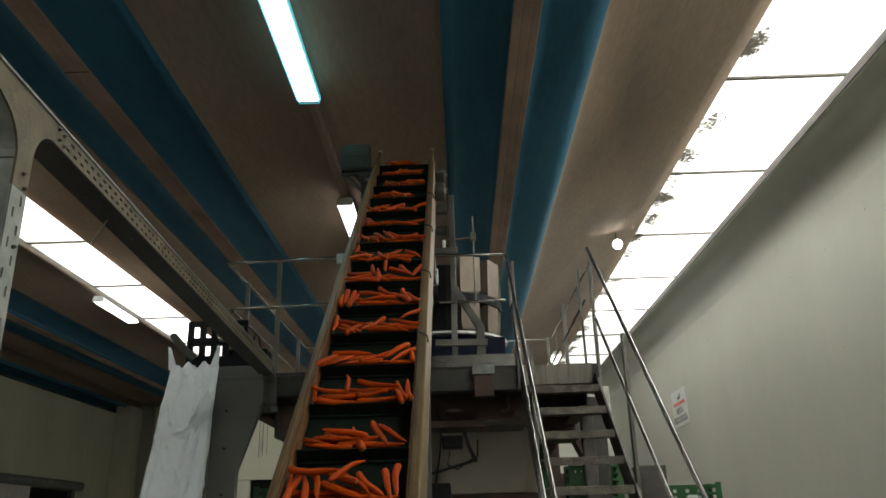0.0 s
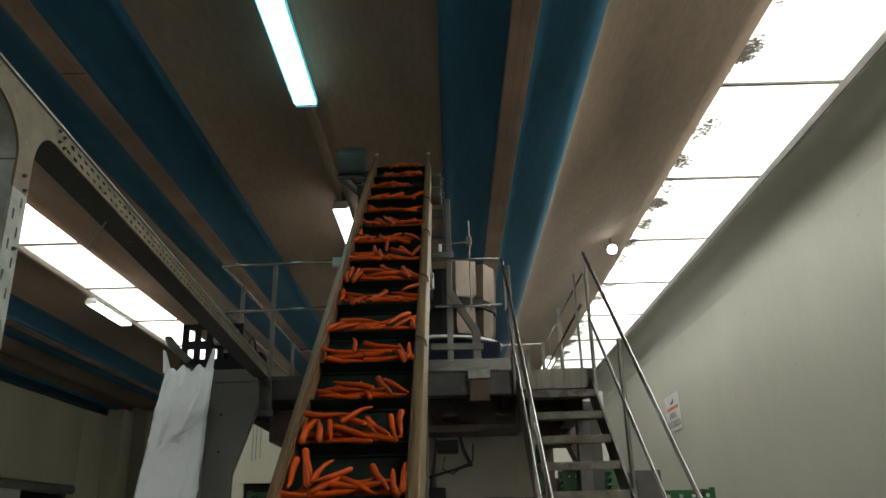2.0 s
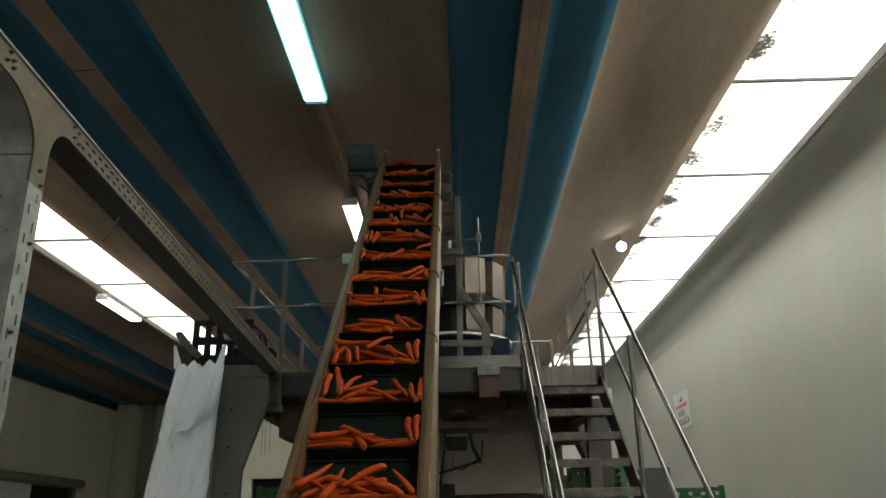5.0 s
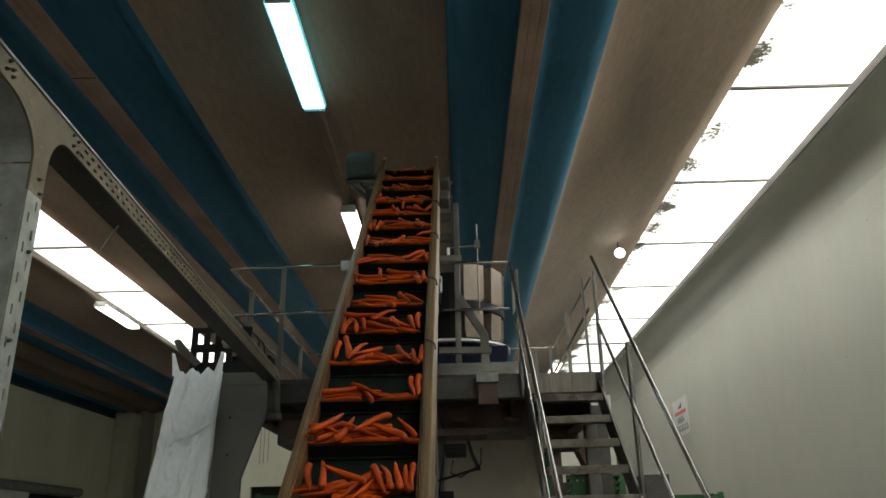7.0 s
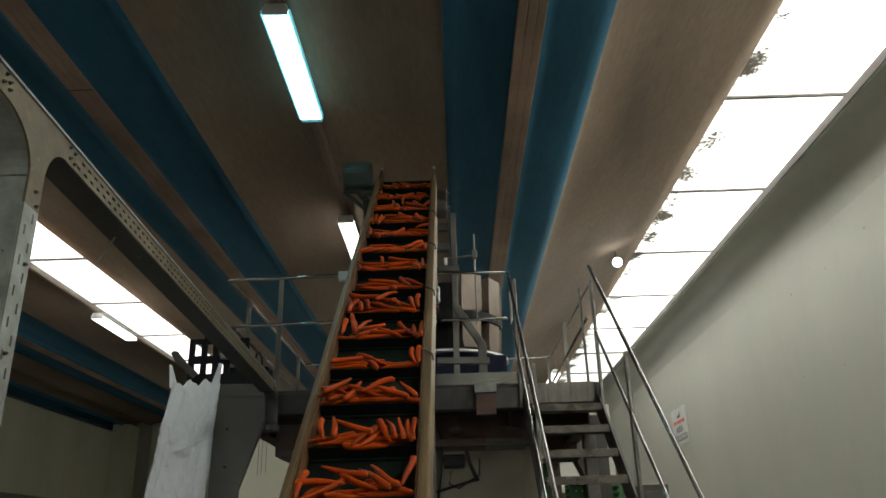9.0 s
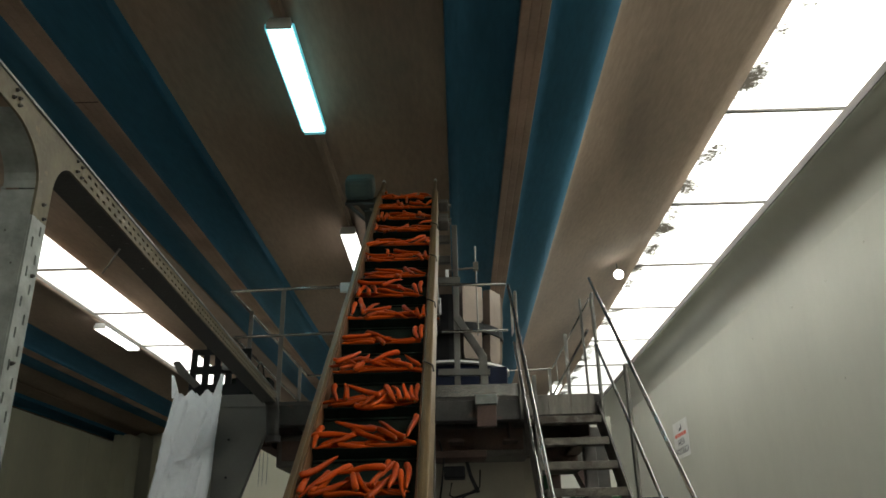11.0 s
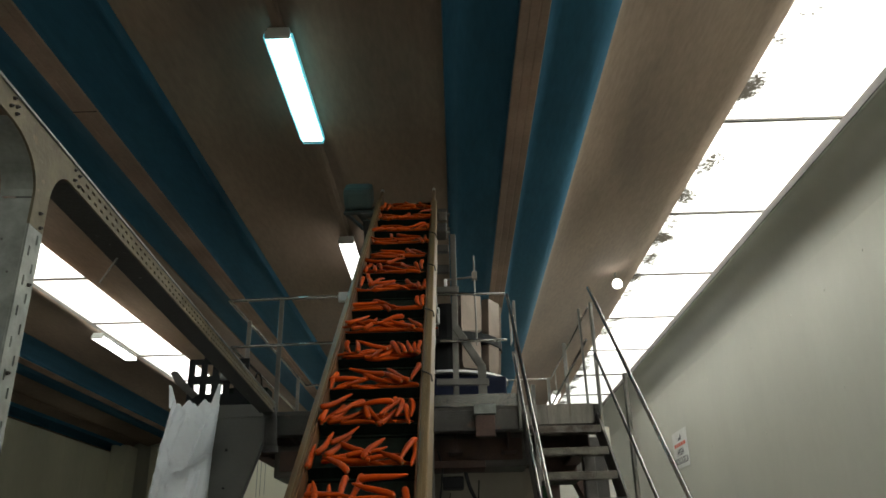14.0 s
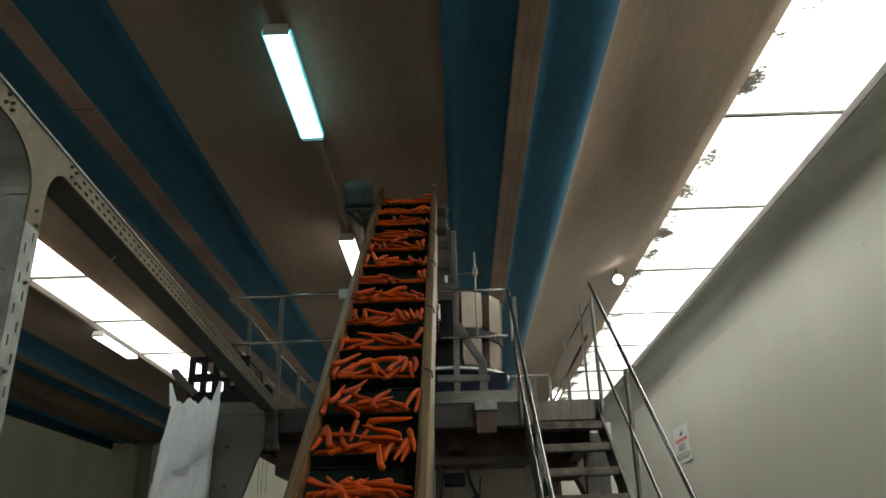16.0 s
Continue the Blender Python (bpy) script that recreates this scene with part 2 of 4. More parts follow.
def finish(bm, name, material, smooth=False):
    bmesh.ops.recalc_face_normals(bm, faces=bm.faces)
    me = bpy.data.meshes.new(name)
    bm.to_mesh(me)
    bm.free()
    for m in material if isinstance(material, (list, tuple)) else [material]:
        me.materials.append(m)
    if smooth:
        for p in me.polygons:
            p.use_smooth = True
    return me


def part(name, bm, material, parent, label="", smooth=False):
    ob = new(name, finish(bm, name, material, smooth))
    ob.parent = parent
    return tagged(ob, label)


def thing(name, label, category, at=(0, 0, 0), group="", kind="", m=None):
    ob = new(name)
    ob.empty_display_size = 0.1
    ob.matrix_world = m or pose(*at)
    return tagged(ob, label, category, group, kind)


def solid(name, bm, material, label, category, group="", kind="", smooth=False):
    return tagged(new(name, finish(bm, name, material, smooth)), label, category, group, kind)


def boxes(*items, bevel=0.0):
    bm = bmesh.new()
    for lo, hi in items:
        add_box(bm, lo, hi, None, bevel)
    return bm


def bars(*items, bevel=0.0):
    bm = bmesh.new()
    for it in items:
        add_bar(bm, *it, bevel=bevel)
    return bm


def tubes(*items):
    bm = bmesh.new()
    for it in items:
        add_tube(bm, *it)
    return bm


# ---- the hall ----
Y0, Y1 = -6.0, 24.0
solid("floor", boxes(((-13, Y0 - 0.2, -0.2), (4.62, Y1 + 0.2, 0))), FLOOR, "grey worn concrete factory floor", "floor", kind="structure")
solid("wall_right", boxes(((4.28, Y0, 0), (4.5, Y1, 5.52)), ((4.5, Y0, 5.3), (4.62, Y1, 6.3))), WALL, "pale cream painted panel wall below the roof light", "wall", kind="structure")
wall_left = solid("wall_left", boxes(((-10.4, Y0, 0), (-10.212, Y1, 5.0))), LEDGE, "yellow-cream panel wall of the side bay, colour lifted to look lit", "wall", kind="structure")
for y0, y1 in ((Y0, -2.4), (-2.4, 3.0), (3.0, 8.4), (8.4, 21.68), (21.68, Y1)):
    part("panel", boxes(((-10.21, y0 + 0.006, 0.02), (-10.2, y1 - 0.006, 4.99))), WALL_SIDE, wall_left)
# unseen wall, added to hide the sky past the side wall
solid("wall_outer", boxes(((-13.2, Y0, 0), (-13, Y1, 6.4))), WALL, "unseen pale wall added to close off the neighbouring bay", "wall", kind="structure")
solid("wall_far", boxes(((-13, Y1, 0), (4.62, Y1 + 0.2, 6.4))), WALL, "pale cream end wall of the hall", "wall", kind="structure")
solid("wall_behind", boxes(((-13, Y0 - 0.2, 0), (4.62, Y0, 6.4))), WALL, "pale cream wall closing the hall", "wall", kind="structure")
solid("wall_ledge", boxes(((3.86, Y0, 5.4), (3.874, Y1, 5.5)), ((3.874, Y0, 5.425), (4.28, Y1, 5.5)), bevel=0.008), LEDGE, "grey concrete ledge along the wall under the roof light", "ledge", kind="structure")
# added cove: its curve makes the soft shade below the ledge
bm = bmesh.new()
cove = [(3.875 + 0.4045 * math.sin(radians(a)) ** 0.75, 4.72 + 0.7 * math.cos(radians(a)) ** 0.75) for a in range(0, 90, 5)] + [(4.2795, 4.72), (4.2795, 5.42)]
add_plate(bm, [(x, Y0, z) for x, z in cove], Y1 - Y0, (0, 1, 0))
added_cove = solid("added_cove", bm, WALL, "cream curved fill added to soften the shade under the ledge", "cove", kind="structure")
for p in added_cove.data.polygons:
    p.use_smooth = len(p.vertices) == 4 and abs(p.normal.y) < 0.1 and p.center.x < 4.278
solid("corner_column", boxes(((-10.2, 23.2, 0), (-9.7, 23.98, 5.2)), ((-9.2, 23.7, 0), (-9.0, 23.98, 5.2)), bevel=0.02), WALL_SIDE, "cream concrete column in the corner of the hall", "column", kind="structure")


def wing_beam(name, cx, left, right, label, up=(0.0, 0.0), forms=("lip", "lip")):
    """A precast wing beam: narrow soffit, blue haunches, brown wings that curve up to their tips."""
    bm = bmesh.new()
    prof = []

    def side(sign, reach, lift, form):
        pts = [(0.03, 5.1), (0.034, 5.106), (0.04, 5.106), (0.044, 5.1), (0.1, 5.1), (0.108, 5.112), (0.115, 5.15)]
        z0 = 5.24
        if form == "roll":
            pts += [(0.2, 5.158), (0.3, 5.164), (0.4, 5.174), (0.48, 5.19), (0.55, 5.213), (0.61, 5.243), (0.655, 5.278)]
            z0 = 5.284
        elif form == "flank":
            pts += [(0.2, 5.178), (0.29, 5.23), (0.36, 5.254), (0.44, 5.262), (0.56, 5.26), (0.64, 5.256), (0.655, 5.27)]
        else:
            pts += [(0.2, 5.175), (0.3, 5.205), (0.42, 5.226), (0.535, 5.23), (0.56, 5.212), (0.645, 5.155), (0.655, 5.24)]
        for i in range(1, 17):
            a = (i / 16) ** 1.7
            pts.append((0.655 + (reach - 0.655) * a, z0 + 0.11 * math.sin(math.pi * a) * (lift == 0) + (5.266 - z0) * a * (lift == 0) + 0.03 * a * (lift > 0) + (lift + 5.24 - z0 if lift else 0) * a ** (0.62 if lift < 0.5 else 0.8)))
        return [(cx + sign * x, z) for x, z in pts]
    prof = side(-1, left, up[0], forms[0])[::-1] + side(1, right, up[1], forms[1])
    n = len(prof)
    rows = []
    for y in (Y0, Y1):
        low = [bm.verts.new((x, y, z)) for x, z in prof]
        high = [bm.verts.new((x, y, z + (0.2 if 3 < i < n - 4 else 0.04))) for i, (x, z) in enumerate(prof)]
        rows.append((low, high))
    (a, b), (c, d) = rows
    for i in range(n - 1):
        f = bm.faces.new((a[i], a[i + 1], c[i + 1], c[i]))
        mid = (prof[i][0] + prof[i + 1][0]) / 2 - cx
        f.material_index = 0 if abs(mid) > 0.6555 else 1 if abs(mid) > 0.105 else 2
        bm.faces.new((b[i], b[i + 1], d[i + 1], d[i]))
        bm.faces.new((a[i], a[i + 1], b[i + 1], b[i]))
        bm.faces.new((c[i], c[i + 1], d[i + 1], d[i]))
    bm.faces.new((a[0], b[0], d[0], c[0])), bm.faces.new((a[-1], b[-1], d[-1], c[-1]))
    ob = solid(name, bm, [CONCRETE, BLUE, STRIP], label, "beam", kind="structure")
    for p in ob.data.polygons:
        p.use_smooth = p.material_index < 2 and p.normal.z < -0.5
    return ob


wing_beam("ceiling_beam_1", 0.645, 1.82, 2.377, "concrete wing beam with blue haunches and brown wings", (0.0, 0.68), ("lip", "roll"))
wing_beam("ceiling_beam_2", -3.0, 2.47, 1.82, "concrete wing beam with blue haunches and brown wings", (0.42, 0.0), ("flank", "lip"))
wing_beam("ceiling_beam_3", -7.6, 1.8, 1.78, "concrete wing beam with blue haunches beside the roof light", forms=("lip", "flank"))
wing_beam("ceiling_beam_4", -10.55, 2.4, 1.13, "concrete wing beam over the side wall")
for x, y in ((-3.0, 5.41), (-3.0, 12.7)):
    solid("beam_joint", boxes(((x - 0.1, y, 5.094), (x + 0.1, y + 0.007, 5.1)), bevel=0.002), RUST, "dark sealed joint across the beam's soffit", "joint", "beam joints", kind="structure")
# unseen slab shuts out the sky, over the roof lights as well
solid("roof", boxes(((-13, Y0, 6.3), (4.62, Y1, 6.4))), CONCRETE, "unseen closed deck above beams and roof lights, shutting out the sky", "roof", kind="structure")
solid("roof_curb", boxes(((2.85, Y0, 5.99), (2.895, Y1, 6.3)), ((-5.06, Y0, 5.73), (-5.02, Y1, 6.3)), ((-6.62, Y0, 5.4), (-6.58, Y1, 6.3))), LEDGE, "grey curb of the roof lights", "curb", kind="structure")


def roof_light(name, x0, x1, z, first, step, label, sheet):
    top = thing(name, label, "skylight", kind="structure")
    bm = bmesh.new()
    y = first - step * 7
    while y < Y1:
        lo, hi = max(y + 0.012, Y0), min(y + step - 0.012, Y1)
        if hi - lo > 0.2:
            b = boxes(((x0, lo, z), (x1, hi, z + 0.006)))
            ob = part("pane", b, sheet, top)
            ob.visible_shadow = False
            add_box(bm, (x0, hi - 0.01, z - 0.025), (x1, hi + 0.036, z + 0.012))
        y += step
    part("glazing_bar", bm, DARKSTEEL, top)
    return top


roof_light("skylight_1", 2.9, 4.49, 5.985, 7.30, 2.376, "bright milky roof light with moss stains along its edge", PANE)
roof_light("skylight_2", -6.57, -5.07, 5.85, 11.15, 2.3, "bright milky roof light between two wing beams", PANE_CLEAN)

# ---- platform ----
PZ = 2.76
platform = thing("platform", "steel working platform with checker plate edge and rusty girders", "platform")
part("deck", boxes(((-1.98, 6.4, PZ - 0.03), (1.2, 9.75, PZ)), bevel=0.004), DARKSTEEL, platform)
# beam coloured dark for its shade; landing plate coloured paler where light falls
part("front_beam", boxes(((-1.98, 6.37, PZ - 0.2), (1.2, 6.41, PZ - 0.035)), ((-1.98, 6.41, PZ - 0.2), (1.2, 6.5, PZ - 0.19)), bevel=0.005), BEAM, platform)
part("landing_plate", boxes(((0.57, 6.355, PZ - 0.17), (0.76, 6.367, PZ - 0.01)), ((0.763, 6.355, PZ - 0.17), (1.14, 6.367, PZ - 0.005)), bevel=0.003), LANDING, platform, "scuffed grey plate at the head of the stairs, paled as lit")
part("toe_board", boxes(((-0.2, 6.385, PZ), (0.55, 6.395, PZ + 0.1))), POLISH, platform, "bright checker plate toe board")
for x in (-1.6, -0.7, 0.0, 0.45, 1.1):
    part("girder", boxes(((x - 0.06, 6.5, PZ - 0.35), (x + 0.06, 9.7, PZ - 0.33)), ((x - 0.008, 6.5, PZ - 0.33), (x + 0.008, 9.7, PZ - 0.05)), ((x - 0.06, 6.5, PZ - 0.05), (x + 0.06, 9.7, PZ - 0.032))), RUST, platform)
for x in (-1.9, 1.1):
    for y in (6.6, 9.5):
        part("leg", boxes(((x - 0.05, y - 0.05, 0), (x + 0.05, y + 0.05, PZ - 0.36)), bevel=0.006), DARKSTEEL, platform)

stairs = thing("stairs", "steep open steel stairs with worn treads beside the platform", "stairs", (0.87, 6.22, -0.016))
for k in range(13):
    z = 2.55 - 0.2 * k
    y = -0.23 * k
    part("tread", boxes(((-0.27, y - 0.12, z - 0.055), (0.27, y - 0.112, z)), ((-0.27, y - 0.112, z - 0.012), (0.27, y + 0.105, z)), ((-0.27, y + 0.105, z - 0.04), (0.27, y + 0.112, z)), bevel=0.003), TREAD, stairs)
for x in (-0.3, 0.3):
    bm = bmesh.new()
    add_bar(bm, (x, 0.2, 2.62), (x, -2.8, 0.02), 0.016, 0.2)
    part("stringer", bm, DARKSTEEL, stairs)


# ---- railings ----
rail_top, rail_mid = 3.75, 3.33
railing = thing("railing", "round steel tube railing round the platform edge", "railing")


def rail(parent, *points, r=0.015):
    bm = bmesh.new()
    for a, b in zip(points, points[1:]):
        add_tube(bm, a, b, r)
    for p in points[1:-1]:
        bmesh.ops.create_icosphere(bm, subdivisions=1, radius=r, matrix=Matrix.Translation(p))
    return part("handrail", bm, POLISH, parent, smooth=True)


def upright(parent, x, y, z0, z1, w=0.04, d=0.012):
    return part("post", boxes(((x - w / 2, y - d / 2, z0), (x + w / 2, y + d / 2, z1)), bevel=0.003), STEEL, parent)


rail(railing, (-0.88, 6.42, rail_top + 0.02), (-1.95, 6.42, rail_top), (-1.9, 9.78, rail_top), (-1.2, 9.78, rail_top))
rail(railing, (-0.8, 6.42, rail_mid + 0.02), (-1.9, 6.42, rail_mid), (-1.9, 9.78, rail_mid), (1.2, 9.78, rail_mid), r=0.013)
rail(railing, (-1.2, 9.78, rail_top), (1.24, 9.78, rail_top), (1.2, 6.5, 3.62), r=0.009)
rail(railing, (1.18, 9.7, rail_mid), (1.16, 6.5, rail_mid), r=0.013)
for x, y in ((-1.49, 6.42), (-0.84, 6.42), (-1.92, 7.0), (-1.9, 9.3), (-0.4, 9.78), (0.6, 9.78), (1.2, 9.7), (1.2, 8.1)):
    upright(railing, x, y, PZ, rail_top)
part("bracket", boxes(((-0.99, 6.40, rail_top - 0.035), (-0.82, 6.44, rail_top + 0.05)), bevel=0.004), WHITE, railing, "pale plate that ties the rail to the conveyor")
rail(railing, (-0.12, 6.42, rail_top + 0.01), (0.47, 6.42, rail_top), r=0.013)
rail(railing, (-0.1, 6.42, rail_mid), (0.47, 6.42, rail_mid), r=0.013)

stair_rail = thing("stair_handrail", "bright steel tube handrails with flat posts along the stairs", "handrail")
SLOPE = 0.86


def slant(x, y, z, y2):
    return (x, y2, z - SLOPE * (y - y2))


rail(stair_rail, (0.49, 6.42, 3.74), slant(0.49, 6.4, 3.73, 6.3), slant(0.49, 6.4, 3.73, 3.2), r=0.014)
rail(stair_rail, (0.51, 6.34, 3.2), slant(0.49, 6.34, 3.2, 3.3), r=0.012)
rail(stair_rail, (1.195, 6.36, 3.76), slant(1.18, 6.36, 3.76, 3.1), r=0.014)
rail(stair_rail, (1.17, 6.2, 3.13), slant(1.18, 6.2, 3.13, 3.3), r=0.012)
for x, ys in ((0.54, (6.36, 5.2, 3.5)), (1.19, (6.3, 5.3, 3.5))):
    for y in ys:
        part("post", boxes(((x - 0.012, y - 0.028, max(0, 2.5 - 0.87 * (6.3 - y))), (x + 0.012, y + 0.028, 3.69 - SLOPE * (6.4 - y))), bevel=0.003), STEEL, stair_rail)
part("post", bars(((1.11, 6.4, PZ - 0.1), (1.10, 6.4, 3.58), 0.05, 0.014)), STEEL, stair_rail)

# ---- filler frame: perforated beam, T gusset, slotted post ----
filler = thing("filler_frame", "cream perforated steel frame with rounded gusset and slotted post", "machine frame", m=pose(-1.202, 2.01, 0, 0, 0, 2.95))
# local: y along the beam, the front face at x = 0
top, low = 2.75, 2.68
NEAR = [(-0.25 + 0.205 * math.cos(radians(a)), 2.535 + 0.145 * math.sin(radians(a))) for a in range(0, 91, 9)]
AWAY = [(0.145 - 0.105 * math.cos(radians(a)), 2.56 + 0.12 * math.sin(radians(a))) for a in range(0, 91, 9)]
bm = bmesh.new()
gus = [(0, -0.5, top), (0, 0.21, top), (0, 0.21, low)] + [(0, y, z) for y, z in AWAY[::-1]]
gus += [(0, 0.04, 2.45), (0, -0.045, 2.45)] + [(0, y, z) for y, z in NEAR] + [(0, -0.5, 2.685)]
add_plate(bm, gus, 0.008, (-1, 0, 0))
part("gusset", bm, CREAM, filler, "cream gusset plate with two rounded cut-outs")


def slotted(bm, axis, start, end, across, width, pitch, slot, flip=False):
    """A face at x = 0 with two staggered rows of slots, built of strips round the holes."""
    u0, u1 = across
    rows_at = (u0 + (u1 - u0) * 0.3, u0 + (u1 - u0) * 0.7)
    hw = width / 2

    def strip(a0, a1, b0, b1):
        lo, hi = (-0.006, a0, b0), (0, a1, b1)
        if axis == "z":
            lo, hi = (-0.006, b0, a0), (0, b1, a1)
        add_box(bm, lo, hi)
    strip(start, end, u0, rows_at[0] - hw)
    strip(start, end, rows_at[0] + hw, rows_at[1] - hw)
    strip(start, end, rows_at[1] + hw, u1)
    for r, off in zip(rows_at, (0, pitch / 2)):
        a = start
        b = start + off + 0.02
        while b < end:
            strip(a, min(b, end), r - hw, r + hw)
            a = b + slot
            b += pitch
        if a < end:
            strip(a, end, r - hw, r + hw)


bm = bmesh.new()
slotted(bm, "y", 0.211, 4.02, (low, top), 0.010, 0.055, 0.024)
part("beam_face", bm, CREAM, filler, "cream face with rows of slots")
# flanges darker than the cream face, the lower one near-black with pale chips
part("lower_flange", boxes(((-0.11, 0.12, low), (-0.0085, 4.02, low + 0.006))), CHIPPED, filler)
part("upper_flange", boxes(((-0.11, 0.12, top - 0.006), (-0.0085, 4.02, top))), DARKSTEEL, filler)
part("back_web", boxes(((-0.11, 0.12, low + 0.0065), (-0.104, 4.02, top - 0.0065))), DARKSTEEL, filler)
part("beam_near", boxes(((-0.1, -2.6, 2.68), (0.0, -0.501, top)), bevel=0.006), CREAM, filler)
bm = bmesh.new()
slotted(bm, "z", 0.0, 2.449, (-0.045, 0.04), 0.009, 0.09, 0.03)
part("post_face", bm, GALV, filler, "pale face with staggered slots")
part("post", boxes(((-0.1, -0.045, 0), (-0.007, -0.039, 2.53)), ((-0.1, 0.034, 0), (-0.007, 0.04, 2.54)), ((-0.106, -0.045, 0), (-0.1, 0.04, 2.54)), bevel=0.001), GALV, filler)


for i in range(22):
    part("bolt", tubes(((-0.034 - 0.034 * (i % 2), -0.0455, 0.3 + 0.1 * i), (-0.034 - 0.034 * (i % 2), -0.0475, 0.3 + 0.1 * i), 0.0035, 6)), DARKSTEEL, filler)


def curved_flange(points, material):
    """A sheet 0.1 m wide that follows the cut-out of the gusset."""
    bm = bmesh.new()
    ring = [(bm.verts.new((-0.1, y, z)), bm.verts.new((-0.0085, y, z)), bm.verts.new((-0.0085, y - dy, z + dz)), bm.verts.new((-0.1, y - dy, z + dz))) for y, z, dy, dz in points]
    for p, q in zip(ring, ring[1:]):
        for k in range(4):
            bm.faces.new((p[k], p[(k + 1) % 4], q[(k + 1) % 4], q[k]))
    bm.faces.new(ring[0]), bm.faces.new(ring[-1])
    return part("flange", bm, material, filler, smooth=False)


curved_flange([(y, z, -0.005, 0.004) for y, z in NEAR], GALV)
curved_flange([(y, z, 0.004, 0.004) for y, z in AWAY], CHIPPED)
part("edge_trim", boxes(((-0.006, -2.6, top), (0.006, 4.02, top + 0.008))), GALV, filler)
for y, z in ((0.165, 2.735), (0.2, 2.73), (0.17, 2.7), (0.205, 2.695), (-0.25, 2.735), (-0.23, 2.72), (-0.26, 2.705), (-0.225, 2.70), (0.0, 2.5), (0.015, 2.46), (0.01, 2.28), (-0.01, 2.02)):
    bm = tubes(((0, y, z), (0.008, y, z), 0.006, 6), ((0.008, y, z), (0.012, y, z), 0.003, 8))
    part("bolt", bm, DARKSTEEL, filler)
bm = bmesh.new()
add_pipe(bm, [(-0.05, 3.98, 2.712), (-0.05, 4.06, 2.71), (-0.05, 4.13, 2.69), (-0.05, 4.175, 2.64), (-0.05, 4.19, 2.58), (-0.045, 4.19, 2.5), (-0.04, 4.185, 2.44)], 0.052)
part("elbow_flange", tubes(((-0.04, 4.185, 2.4), (-0.04, 4.185, 2.445), 0.062, 16)), CHIPPED, filler)
part("elbow", bm, CHIPPED, filler, "dark rounded elbow at the beam end", smooth=True)
bm = bmesh.new()
add_pipe(bm, arc((-0.02, 3.45, 2.72), 0.14, 150, 10, "x", 9), 0.006, 8)
part("hose", bm, BLACK, filler, smooth=True)
part("rod", tubes(((-0.075, 0.79, 2.68), (-0.13, 0.79, 2.575), 0.004, 8)), STEEL, filler)

# ---- hopper, bag and crate ----
GROW = 1.168
hopper = thing("hopper", "grey steel side hopper with tapered plate", "hopper", m=Matrix.LocRotScale((-1.94, 6.25, -0.252), None, (GROW, GROW, GROW)))
bm = bmesh.new()
add_plate(bm, [(0, 0, 0.4), (0, 0, 2.52), (0.4, 0, 2.52), (0.38, 0, 2.45), (0.19, 0, 1.9), (0.17, 0, 0.4)], 0.06, (0, 1, 0))
part("body", bm, HOPPER, hopper)
part("rim", boxes(((-0.005, -0.008, 2.52), (0.41, 0.07, 2.61)), bevel=0.006), HOPPER, hopper)
for z in (2.3, 2.05, 1.75):
    part("bolt", tubes(((0.1, -0.012, z), (0.1, 0.0, z), 0.008, 8)), BLACK, hopper)

bag = thing("hanging_bag", "white crinkled plastic bag hung by its corners", "bag", m=Matrix.LocRotScale((-2.12, 6.19, -0.252), None, (GROW, GROW, GROW)))
bm = bmesh.new()
cols, rows_n = 120, 120
grid = []


rnd = random.Random(77)
FOLDS = [(0.78, 0.12, 0.55, 0.36, 0.02, 0.05), (0.97, 0.27, 0.5, 0.35, 0.014, 0.03), (0.66, 0.36, 0.5, 1.0, 0.02, 0.06), (0.36, 0.34, 0.3, 0.95, 0.014, 0.05), (0.05, 0.24, 0.26, 0.0, 0.016, 0.04), (0.86, 0.36, 0.8, 0.62, 0.014, 0.04), (0.66, 0.9, 0.4, 1.0, 0.016, 0.04), (0.12, 0.45, 0.18, 1.0, 0.016, 0.04), (0.5, 0.02, 0.42, 0.3, 0.012, 0.04)]
for i in range(46):
    u, v, slant_by = rnd.uniform(0, 1), rnd.uniform(0, 1), rnd.choice((-0.12, -0.07, 0.06, 0.1, 0.16))
    FOLDS.append((u, v, u + slant_by, v + rnd.uniform(0.02, 0.12), rnd.uniform(-0.008, 0.009), rnd.uniform(0.015, 0.035)))


def folds(u, v):
    """Long creases across the front of the film, u across and v down."""
    w = 0.0
    for u0, v0, u1, v1, high, wide in FOLDS:
        du, dv = u1 - u0, (v1 - v0) * 3
        k = max(0.0, min(1.0, ((u - u0) * du + (v - v0) * 3 * dv) / (du * du + dv * dv)))
        d = math.hypot(u - u0 - k * du, (v - v0) * 3 - k * dv)
        w += high * max(0.0, 1 - d / wide / 1.5)
    return w


def ridge(x, y, z, f, seed):
    return (1 - abs(noise.noise(Vector((x * f + seed, y * f, z * f * 0.6)))) * 2) ** 3


